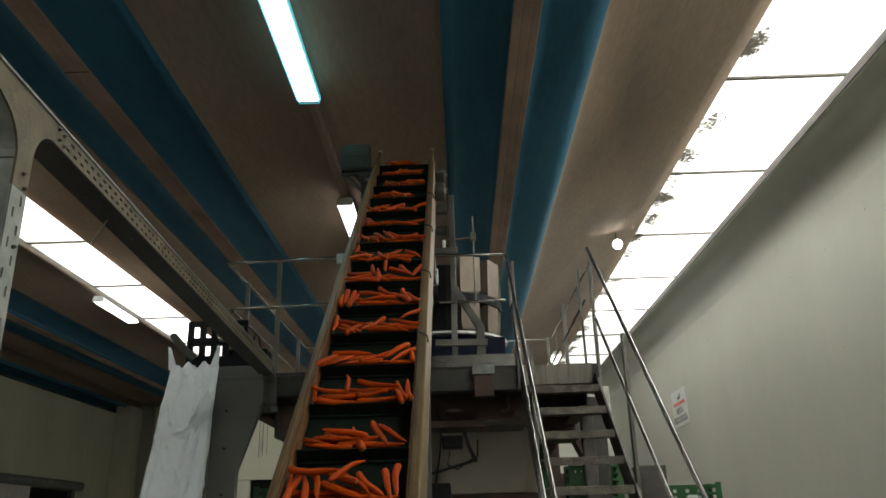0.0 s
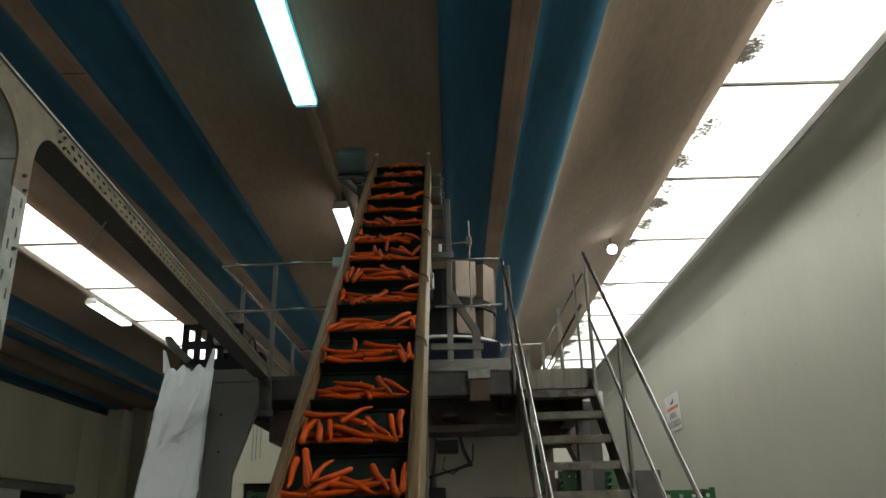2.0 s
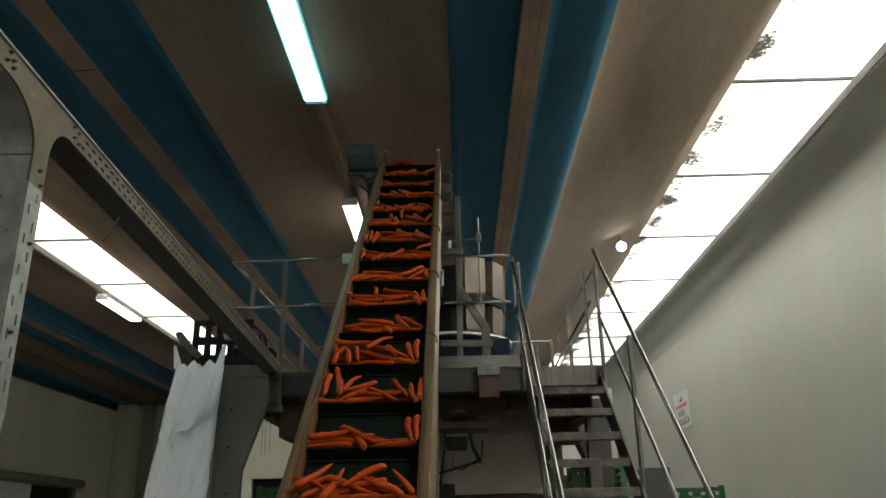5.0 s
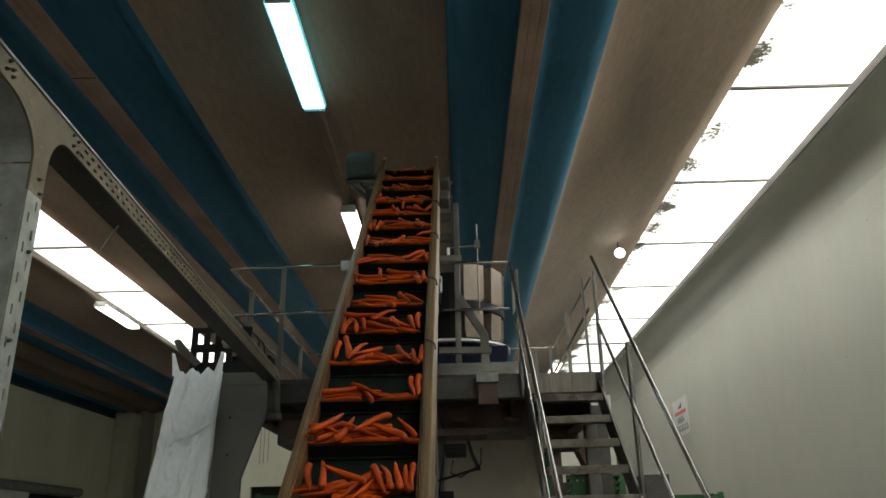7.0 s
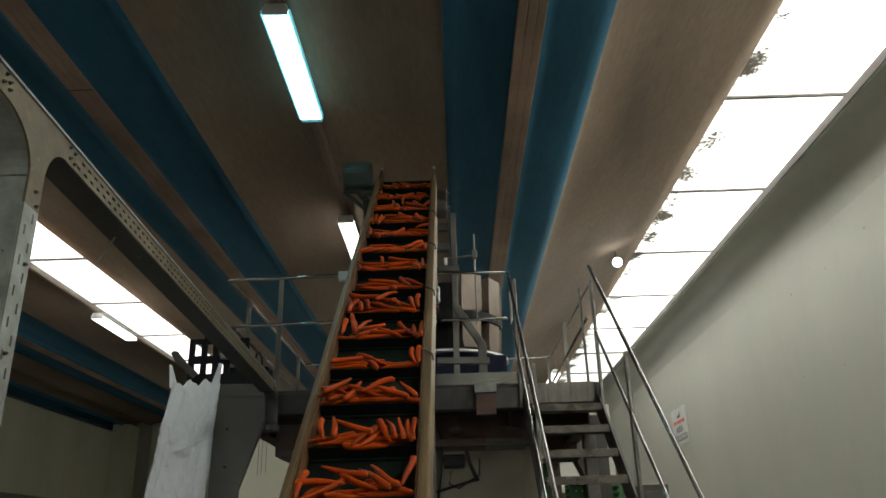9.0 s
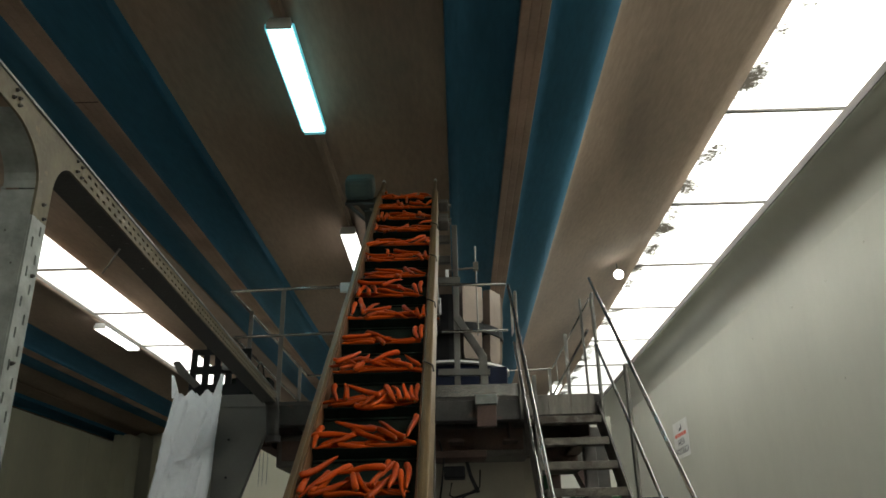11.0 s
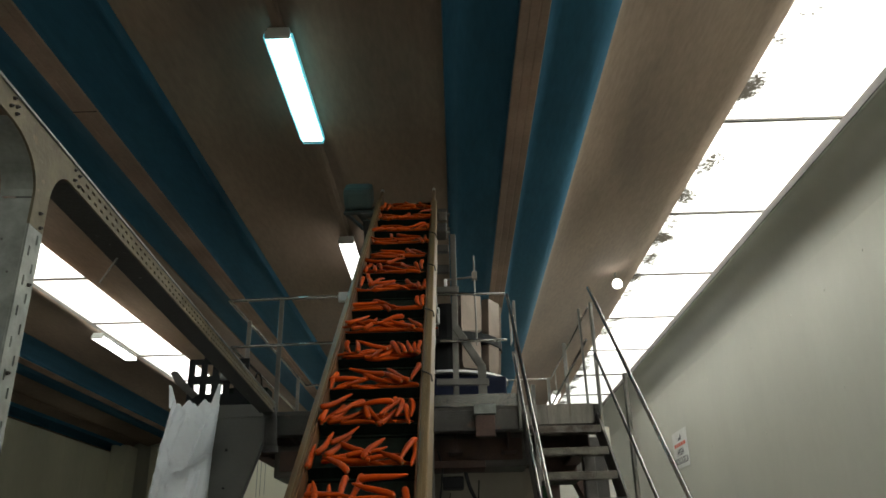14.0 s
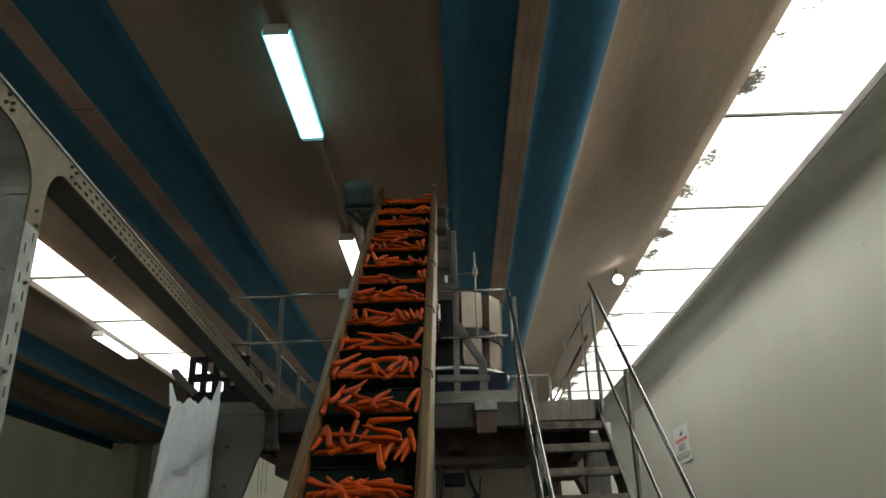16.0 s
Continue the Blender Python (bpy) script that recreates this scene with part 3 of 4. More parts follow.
for j in range(rows_n + 1):
    v = j / rows_n
    line = []
    for i in range(cols + 1):
        a = i / cols * math.tau
        wx = 0.16 + 0.045 * (1 - v)
        wy = 0.05 + 0.10 * (1 - v) ** 0.7
        x = wx * math.copysign(abs(math.cos(a)) ** 0.6, math.cos(a)) - 0.14 * (1 - v) + 0.03
        y = wy * math.copysign(abs(math.sin(a)) ** 0.6, math.sin(a))
        sag = 0.05 * (0.5 - 0.5 * math.cos(3 * math.pi * x / 0.16)) * v ** 10
        z = 1.25 + 1.38 * v - sag
        w = noise.noise(Vector((x * 7, y * 7, z * 2.2))) * 0.02
        w += 0.018 * ridge(x + z * 0.5, y, z, 5, 3) + 0.008 * ridge(x - z * 0.9, y, z, 12, 9)
        w += 0.02 * math.exp(-((z - 2.28) / 0.02) ** 2) * noise.noise(Vector((x * 12, 0, 2)))
        if math.sin(a) < 0:
            w = 0.5 * w + folds(0.5 + 0.5 * math.cos(a), 1 - v)
        line.append(bm.verts.new(Vector((x, y, z)) + Vector((math.cos(a) * 0.4, math.sin(a), 0)) * w))
    grid.append(line)
for j in range(rows_n):
    for i in range(cols):
        bm.faces.new((grid[j][i], grid[j][(i + 1) % cols], grid[j + 1][(i + 1) % cols], grid[j + 1][i]))
for line in grid:
    bm.verts.remove(line[-1]) if not line[-1].link_faces else None
part("sack", bm, BAG, bag)
for x, dx in ((-0.115, -0.05), (0.165, 0.02)):
    bm = bmesh.new()
    add_plate(bm, [(x - 0.03, -0.03, 2.58), (x + 0.03, -0.03, 2.58), (x + dx + 0.016, -0.01, 2.74), (x + dx - 0.004, -0.01, 2.75)], 0.004, (0, 1, 0))
    part("loop", bm, BAG, bag)

crate_rack = thing("bag_holder", "black slotted plastic crate above the bag", "crate", m=Matrix.LocRotScale((-2.0, 6.43, 2.87), None, (GROW, GROW, GROW)))
for z0, z1 in ((-0.045, 0.05), (0.125, 0.185), (0.27, 0.31)):
    part("slat", boxes(((-0.22, 0, z0), (0.22, 0.02, z1))), BLACK, crate_rack)
for x in (-0.22, -0.13, -0.045, 0.04, 0.12, 0.19):
    part("stile", boxes(((x, 0.002, 0), (min(x + 0.045, 0.22), 0.018, 0.309))), BLACK, crate_rack)
part("lug", boxes(((-0.11, -0.01, 0.311), (-0.03, 0.02, 0.35))), BLACK, crate_rack)
part("motor", boxes(((0.02, -0.04, 0.15), (0.2, 0.1, 0.24)), bevel=0.015), GALV, crate_rack)
bm = bmesh.new()
add_plate(bm, [(-0.31, -0.11, 0.185), (-0.295, -0.11, 0.2), (-0.265, -0.11, 0.198), (-0.17, -0.11, 0.09), (-0.1, -0.11, 0.03), (-0.14, -0.11, 0.0), (-0.21, -0.11, 0.06), (-0.27, -0.11, 0.115)], 0.012, (0, 1, 0))
part("blade", bm, DARKSTEEL, crate_rack, "dark curved blade")
part("gear_case", boxes(((0.03, 0.03, -0.06), (0.36, 0.2, 0.1)), ((-0.12, 0.03, -0.1), (0.028, 0.2, -0.05)), bevel=0.01), BELT, crate_rack, "dark green gear case")

# ---- carrot elevator ----
ANGLE = math.degrees(math.atan(0.872))
CONV = pose(-0.378, 2.9, 1.62, ANGLE)
elevator = thing("carrot_elevator", "inclined bucket conveyor with tan steel sides and dark green belt", "conveyor", m=CONV)
TAIL, HEAD, PULLEY, PITCH, SPEED, START = -1.936, 4.6, 0.1, 0.3262, 0.1971, 0.607
BZ = -0.06
bm = bmesh.new()
loop = [(y, BZ) for y in np.linspace(TAIL, HEAD, 30)]
loop += [(HEAD + PULLEY * math.sin(radians(a)), BZ - PULLEY + PULLEY * math.cos(radians(a))) for a in range(15, 180, 15)]
loop += [(y, BZ - 2 * PULLEY) for y in np.linspace(HEAD, TAIL, 30)]
loop += [(TAIL - PULLEY * math.sin(radians(a)), BZ - PULLEY - PULLEY * math.cos(radians(a))) for a in range(15, 180, 15)]
left = [bm.verts.new((-0.229, y, z)) for y, z in loop]
right = [bm.verts.new((0.217, y, z)) for y, z in loop]
for i in range(len(loop)):
    j = (i + 1) % len(loop)
    bm.faces.new((left[i], left[j], right[j], right[i]))
belt = part("belt", bm, BELT, elevator, "dark green rubber belt")
sol = belt.modifiers.new("thickness", "SOLIDIFY")
sol.thickness = 0.004
for name, sgn in (("side_rail", -1), ("side_rail", 1)):
    face = 0.239 if sgn < 0 else 0.227
    xs = sorted((face * sgn, (0.277 if sgn < 0 else 0.27) * sgn))
    bm = bmesh.new()
    add_box(bm, (xs[0], TAIL - 0.25, -0.33), (xs[1], 4.55, 0.03), None, 0.008)
    thin = sorted(((face + 0.002) * sgn, (face + 0.026) * sgn))
    add_box(bm, (thin[0], 4.5, -0.28), (thin[1], 4.95, 0.028), None, 0.005)
    # left rail is a darker, browner tan than the right one
    side = part(name, bm, BROWN_TAN if sgn < 0 else TAN, elevator)
    bead = sorted(((face + 0.012) * sgn, (face + 0.02) * sgn))
    part("bead", boxes(((bead[0], TAIL, 0.03), (bead[1], 4.5, 0.035))), TAN, side)
    # inner strip, browner and darker than the rail
    inner = sorted(((face - 0.008) * sgn, (face - 0.0025) * sgn))
    part("skirt", boxes(((inner[0], TAIL, -0.058), (inner[1], 4.6, 0.02))), SKIRT, side, "orange-brown strip inside the rail")
    part("end_cap", tubes(((sgn * (face + 0.014), 4.94, 0.02), (sgn * (face + 0.014), 4.98, 0.02), 0.016, 10)), WHITE, side)
part("bottom_pan", boxes(((-0.236, TAIL, -0.32), (0.224, 4.6, -0.31))), DARKSTEEL, elevator)
part("head_drum", tubes(((-0.2, HEAD, BZ - PULLEY), (0.2, HEAD, BZ - PULLEY), 0.094, 24)), DARKSTEEL, elevator)
part("tail_drum", tubes(((-0.2, TAIL, BZ - PULLEY), (0.2, TAIL, BZ - PULLEY), 0.094, 24)), DARKSTEEL, elevator)
for s in (1.15, 1.95, 2.75, 3.5):
    bm = bmesh.new()
    add_pipe(bm, [(0.222, s + 0.045, 0.036), (0.25, s + 0.02, 0.038), (0.272, s, 0.034), (0.276, s - 0.004, 0.0)], 0.0045, 8)
    part("wire_clip", bm, DARKSTEEL, elevator, smooth=True)
for s in (0.6, 2.4, 3.9):
    part("cross_tie", boxes(((-0.27, s - 0.03, -0.4), (0.27, s + 0.03, -0.335)), bevel=0.005), STEEL, elevator)
# head drive with its hood, bearing plates and brackets
part("motor_hood", boxes(((-0.57, 4.47, -0.03), (-0.31, 4.72, 0.17)), bevel=0.045), MOTOR, elevator, "grey-green enamelled motor hood")
part("hood_plate", boxes(((-0.57, 4.44, -0.062), (-0.29, 4.62, -0.035)), bevel=0.004), DARKSTEEL, elevator)
part("hood_brace", bars(((-0.55, 4.48, -0.06), (-0.29, 4.2, -0.2), 0.022, 0.03), ((-0.44, 4.5, -0.06), (-0.3, 4.42, -0.2), 0.03, 0.05), bevel=0.003), DARKSTEEL, elevator)
part("hood_bracket", boxes(((-0.4, 4.3, -0.05), (-0.278, 4.33, -0.01)), bevel=0.004), DARKSTEEL, elevator)
part("hood_bracket", boxes(((-0.36, 4.1, -0.2), (-0.278, 4.13, -0.02)), bevel=0.004), DARKSTEEL, elevator)
for s, z in ((4.45, -0.06), (4.2, -0.12), (3.95, -0.08)):
    part("bearing_block", boxes(((0.272, s, z - 0.09), (0.36, s + 0.13, z)), bevel=0.015), DARKSTEEL, elevator)
    part("bolt", tubes(((0.36, s + 0.065, z - 0.045), (0.385, s + 0.065, z - 0.045), 0.014, 8)), STEEL, elevator)
for sgn in (-1, 1):
    part("support_leg", bars(((sgn * 0.24, 1.2, -0.33), (sgn * 0.24, 1.2 - 1.55, -1.75), 0.06, 0.06)), STEEL, elevator)
part("infeed_tray", boxes(((-0.3, -2.5, -0.36), (-0.285, -1.4, 0.25)), ((0.285, -2.5, -0.36), (0.3, -1.4, 0.25)), ((-0.3, -2.5, -0.36), (-0.3 + 0.6, -2.485, 0.2))), STEEL, elevator)

flight_mesh = finish(boxes(((-0.226, -0.004, 0.002), (0.214, 0.004, 0.062)), ((-0.226, -0.02, 0.002), (0.214, 0.02, 0.01)), bevel=0.0015), "flight", BELT)
LOOP = 42 * PITCH
SPAN = LOOP / 2 - math.pi * PULLEY


def loop_pose(d):
    """The pose, in the elevator's space, of a flight that has gone d metres round the belt from the tail."""
    d %= LOOP
    if d < SPAN:
        return pose(0, TAIL + d, BZ)
    d -= SPAN
    if d < math.pi * PULLEY:
        a = d / PULLEY
        return pose(0, TAIL + SPAN + PULLEY * math.sin(a), BZ - PULLEY + PULLEY * math.cos(a), -math.degrees(a))
    d -= math.pi * PULLEY
    if d < SPAN:
        return pose(0, TAIL + SPAN - d, BZ - 2 * PULLEY, 180)
    a = (d - SPAN) / PULLEY
    return pose(0, TAIL - PULLEY * math.sin(a), BZ - PULLEY - PULLEY * math.cos(a), 180 - math.degrees(a))


flights = []
for i in range(42):
    ob = new("flight", flight_mesh)
    ob.parent = elevator
    flights.append((ob, START - TAIL + (i - 13) * PITCH))


# carrots
def carrot_mesh(seed, length, radius, bend):
    rnd = random.Random(seed)
    bm = bmesh.new()
    seg, rings = 9, []
    prof = ((0.0, 0.4), (0.018, 0.76), (0.06, 0.97), (0.2, 1.0), (0.42, 0.92), (0.64, 0.77), (0.82, 0.58), (0.93, 0.39), (0.985, 0.18))
    ph = rnd.uniform(0, 6)
    for u, w in prof:
        cx = bend * math.sin(u * math.pi) + 0.003 * math.sin(u * 7 + ph)
        cz = 0.003 * math.sin(u * 5 + ph * 2)
        r = 0.88 * radius * w * rnd.uniform(0.94, 1.06)
        rings.append([bm.verts.new(((u - 0.5) * length, cx + r * math.cos(k * math.tau / seg), cz + r * math.sin(k * math.tau / seg))) for k in range(seg)])
    for n, (p, q) in enumerate(zip(rings, rings[1:])):
        for k in range(seg):
            bm.faces.new((p[k], p[(k + 1) % seg], q[(k + 1) % seg], q[k]))
    bm.faces.new(rings[0][::-1]).material_index = 1
    bm.faces.new(rings[-1])
    return finish(bm, "carrot", [CARROT, CARROT_TIP], True)


CARROTS = [carrot_mesh(i, l, r, b) for i, (l, r, b) in enumerate(((0.175, 0.0155, 0.003), (0.155, 0.016, -0.004), (0.185, 0.0155, 0.005), (0.14, 0.014, 0.002), (0.16, 0.017, 0.0), (0.125, 0.013, -0.003), (0.175, 0.0145, -0.006), (0.15, 0.0175, 0.003)))]
LONG = [carrot_mesh(20 + i, l, r, b) for i, (l, r, b) in enumerate(((0.185, 0.017, 0.004), (0.165, 0.0175, -0.004), (0.195, 0.0165, 0.006)))]
SHORT = [carrot_mesh(40 + i, l, r, b) for i, (l, r, b) in enumerate(((0.115, 0.0135, 0.003), (0.13, 0.0155, -0.003), (0.145, 0.0125, 0.006), (0.185, 0.0135, -0.007)))]

piles = []
ALL_CARROTS = sorted(CARROTS + LONG + SHORT, key=lambda me: me.vertices[-1].co.x - me.vertices[0].co.x)
LENGTHS = [me.vertices[-1].co.x - me.vertices[0].co.x for me in ALL_CARROTS]


def lay_carrot(pile, rnd, x, y, z, turn, tilt, length):
    near = min(range(len(LENGTHS)), key=lambda i: abs(LENGTHS[i] - length))
    ob = new("carrot", ALL_CARROTS[max(0, min(len(LENGTHS) - 1, near + rnd.choice((-1, 0, 0, 1))))])
    ob.parent = pile
    ob.matrix_basis = pose(x, y, z) @ pose(0, 0, 0, 0, 0, turn) @ pose(0, 0, 0, 0, tilt, 0) @ pose(0, 0, 0, rnd.uniform(0, 360))


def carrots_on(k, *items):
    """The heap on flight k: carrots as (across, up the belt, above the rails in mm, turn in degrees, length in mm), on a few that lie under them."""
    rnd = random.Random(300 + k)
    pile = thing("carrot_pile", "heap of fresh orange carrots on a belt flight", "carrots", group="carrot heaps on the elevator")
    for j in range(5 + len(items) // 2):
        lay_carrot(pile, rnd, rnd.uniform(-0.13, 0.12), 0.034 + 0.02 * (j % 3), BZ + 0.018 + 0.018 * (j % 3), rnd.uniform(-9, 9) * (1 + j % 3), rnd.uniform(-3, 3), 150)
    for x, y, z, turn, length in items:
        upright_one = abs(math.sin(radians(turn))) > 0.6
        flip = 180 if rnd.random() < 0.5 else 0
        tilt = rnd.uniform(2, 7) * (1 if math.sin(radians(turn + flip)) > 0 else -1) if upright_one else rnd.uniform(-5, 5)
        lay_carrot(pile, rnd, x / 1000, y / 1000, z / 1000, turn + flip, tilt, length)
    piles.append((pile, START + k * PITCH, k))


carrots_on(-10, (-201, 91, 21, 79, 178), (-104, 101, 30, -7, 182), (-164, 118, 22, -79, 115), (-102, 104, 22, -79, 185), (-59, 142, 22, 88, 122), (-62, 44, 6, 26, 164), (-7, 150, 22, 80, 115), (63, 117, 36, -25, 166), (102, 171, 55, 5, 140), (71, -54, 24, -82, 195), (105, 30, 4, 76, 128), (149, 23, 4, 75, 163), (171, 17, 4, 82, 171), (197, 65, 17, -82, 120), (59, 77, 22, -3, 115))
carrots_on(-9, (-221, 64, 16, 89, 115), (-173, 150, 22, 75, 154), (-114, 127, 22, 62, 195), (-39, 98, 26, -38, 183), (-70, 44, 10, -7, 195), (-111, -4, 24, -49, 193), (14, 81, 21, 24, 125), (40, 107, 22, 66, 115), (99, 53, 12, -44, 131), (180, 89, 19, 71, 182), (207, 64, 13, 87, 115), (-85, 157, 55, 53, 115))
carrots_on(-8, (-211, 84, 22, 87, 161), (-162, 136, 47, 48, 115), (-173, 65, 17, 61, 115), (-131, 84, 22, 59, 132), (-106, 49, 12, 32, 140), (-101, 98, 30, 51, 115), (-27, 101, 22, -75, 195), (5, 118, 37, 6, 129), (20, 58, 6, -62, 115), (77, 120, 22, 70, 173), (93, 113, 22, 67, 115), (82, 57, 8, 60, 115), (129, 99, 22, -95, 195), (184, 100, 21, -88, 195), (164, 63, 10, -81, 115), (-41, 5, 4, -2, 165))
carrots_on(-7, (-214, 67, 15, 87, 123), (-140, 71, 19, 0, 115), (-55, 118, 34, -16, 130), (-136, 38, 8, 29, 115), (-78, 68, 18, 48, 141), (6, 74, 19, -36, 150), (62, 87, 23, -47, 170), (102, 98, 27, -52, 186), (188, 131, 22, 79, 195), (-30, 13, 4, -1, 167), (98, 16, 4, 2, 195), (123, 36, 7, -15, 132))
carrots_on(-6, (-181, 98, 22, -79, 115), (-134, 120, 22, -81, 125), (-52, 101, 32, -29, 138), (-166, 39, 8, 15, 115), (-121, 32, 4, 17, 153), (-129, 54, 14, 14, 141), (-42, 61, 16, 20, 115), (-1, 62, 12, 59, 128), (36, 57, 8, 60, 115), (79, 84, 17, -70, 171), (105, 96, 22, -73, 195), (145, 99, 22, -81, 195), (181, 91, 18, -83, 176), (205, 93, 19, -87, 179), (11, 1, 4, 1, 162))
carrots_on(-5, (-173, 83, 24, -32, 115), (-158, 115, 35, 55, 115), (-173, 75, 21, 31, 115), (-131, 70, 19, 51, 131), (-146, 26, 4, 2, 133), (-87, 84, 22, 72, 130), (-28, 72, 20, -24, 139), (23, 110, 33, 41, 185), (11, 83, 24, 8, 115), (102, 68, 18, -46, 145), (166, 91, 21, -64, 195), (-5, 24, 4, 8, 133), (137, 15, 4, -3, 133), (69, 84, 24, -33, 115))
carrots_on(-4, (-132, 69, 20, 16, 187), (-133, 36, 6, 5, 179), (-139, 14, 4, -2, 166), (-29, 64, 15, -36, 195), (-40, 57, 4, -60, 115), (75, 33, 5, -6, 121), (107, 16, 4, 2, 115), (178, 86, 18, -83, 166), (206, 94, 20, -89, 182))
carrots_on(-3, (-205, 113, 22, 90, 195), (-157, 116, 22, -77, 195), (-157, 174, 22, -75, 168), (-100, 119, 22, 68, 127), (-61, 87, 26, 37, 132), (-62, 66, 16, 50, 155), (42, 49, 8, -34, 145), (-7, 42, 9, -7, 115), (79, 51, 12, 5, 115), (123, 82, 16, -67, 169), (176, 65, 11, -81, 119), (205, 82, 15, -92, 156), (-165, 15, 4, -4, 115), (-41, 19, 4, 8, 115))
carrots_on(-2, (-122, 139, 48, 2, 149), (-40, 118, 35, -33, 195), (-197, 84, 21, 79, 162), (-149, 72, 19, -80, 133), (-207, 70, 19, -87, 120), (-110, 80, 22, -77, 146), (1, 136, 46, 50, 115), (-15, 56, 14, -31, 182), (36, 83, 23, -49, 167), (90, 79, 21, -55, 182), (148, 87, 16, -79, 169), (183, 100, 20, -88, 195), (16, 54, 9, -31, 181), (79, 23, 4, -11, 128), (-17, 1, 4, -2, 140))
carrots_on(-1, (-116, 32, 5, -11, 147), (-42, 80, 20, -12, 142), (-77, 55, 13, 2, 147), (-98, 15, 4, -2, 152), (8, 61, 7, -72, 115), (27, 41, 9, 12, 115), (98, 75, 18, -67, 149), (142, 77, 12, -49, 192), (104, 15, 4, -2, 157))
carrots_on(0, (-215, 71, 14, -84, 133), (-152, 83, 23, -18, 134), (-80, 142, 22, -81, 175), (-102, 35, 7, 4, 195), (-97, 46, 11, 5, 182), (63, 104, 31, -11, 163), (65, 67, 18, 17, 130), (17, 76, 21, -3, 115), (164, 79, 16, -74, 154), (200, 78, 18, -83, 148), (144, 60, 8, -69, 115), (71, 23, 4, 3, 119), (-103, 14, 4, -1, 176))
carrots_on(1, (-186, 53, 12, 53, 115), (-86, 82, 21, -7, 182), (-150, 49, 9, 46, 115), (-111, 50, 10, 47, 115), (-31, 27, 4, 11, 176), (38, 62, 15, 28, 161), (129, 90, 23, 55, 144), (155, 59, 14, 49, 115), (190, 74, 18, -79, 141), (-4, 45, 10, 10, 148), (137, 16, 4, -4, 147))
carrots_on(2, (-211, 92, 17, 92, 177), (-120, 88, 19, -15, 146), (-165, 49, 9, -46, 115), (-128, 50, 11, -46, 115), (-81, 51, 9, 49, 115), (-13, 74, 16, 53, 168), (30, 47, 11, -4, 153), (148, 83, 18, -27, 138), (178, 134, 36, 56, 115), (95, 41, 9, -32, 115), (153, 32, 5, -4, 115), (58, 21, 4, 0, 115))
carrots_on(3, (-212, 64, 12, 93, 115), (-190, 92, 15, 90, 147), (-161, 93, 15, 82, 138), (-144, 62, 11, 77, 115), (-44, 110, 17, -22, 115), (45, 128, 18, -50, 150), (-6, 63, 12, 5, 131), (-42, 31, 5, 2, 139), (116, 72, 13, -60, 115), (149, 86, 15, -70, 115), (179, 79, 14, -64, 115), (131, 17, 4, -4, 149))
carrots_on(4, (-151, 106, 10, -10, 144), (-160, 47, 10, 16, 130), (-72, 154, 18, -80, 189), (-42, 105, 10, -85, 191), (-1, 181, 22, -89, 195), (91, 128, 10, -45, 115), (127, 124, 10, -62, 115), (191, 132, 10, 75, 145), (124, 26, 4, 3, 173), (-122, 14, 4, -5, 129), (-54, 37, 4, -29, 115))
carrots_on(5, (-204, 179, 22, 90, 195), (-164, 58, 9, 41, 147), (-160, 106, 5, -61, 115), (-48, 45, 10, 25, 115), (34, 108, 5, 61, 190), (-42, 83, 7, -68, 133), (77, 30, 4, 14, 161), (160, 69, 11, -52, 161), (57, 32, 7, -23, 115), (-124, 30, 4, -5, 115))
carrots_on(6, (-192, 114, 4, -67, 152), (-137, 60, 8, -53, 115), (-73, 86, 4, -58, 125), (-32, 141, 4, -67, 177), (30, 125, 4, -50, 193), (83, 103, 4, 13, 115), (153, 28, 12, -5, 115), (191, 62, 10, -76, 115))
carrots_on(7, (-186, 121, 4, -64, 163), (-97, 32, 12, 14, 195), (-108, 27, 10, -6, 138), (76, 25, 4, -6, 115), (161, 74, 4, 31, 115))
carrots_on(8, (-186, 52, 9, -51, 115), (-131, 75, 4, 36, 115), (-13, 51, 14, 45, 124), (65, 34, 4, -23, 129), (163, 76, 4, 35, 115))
for k in (-13, -12, -11, 9, 10, 11, 12, 13):
    rnd = random.Random(100 + k)
    count = 19 if k < 0 else 6
    carrots_on(k, *[(rnd.uniform(-150, 140), rnd.uniform(25, 110 if k < 0 else 45), rnd.uniform(2, 24), rnd.choice((-60, -35, -10, 5, 20, 45, 80)), rnd.uniform(125, 190)) for j in range(count)])

# ---- weigher on the platform ----
weigher = thing("multihead_weigher", "stainless combination weigher with a ring of pale buckets", "weigher", (-0.05, 7.75, 0))
part("core", tubes(((0, 0, 3.2), (0, 0, 3.98), 0.42, 24), ((0, 0, 3.98), (0, 0, 4.06), 0.4, 24, 0.1)), BLACK, weigher)
part("carrier_ring", tubes(((0, 0, 3.57), (0, 0, 3.655), 0.56, 28)), BLACK, weigher)


def bucket(w, d, z0, z1, taper):
    bm = bmesh.new()
    add_plate(bm, [(-w / 2, -d / 2, z1), (w / 2, -d / 2, z1), (w / 2, -d / 2 + 0.01, z0 + taper), (w / 2 - 0.02, -d / 2 + 0.02, z0), (-w / 2 + 0.02, -d / 2 + 0.02, z0), (-w / 2, -d / 2 + 0.01, z0 + taper)], d, (0, 1, 0))
    return bm


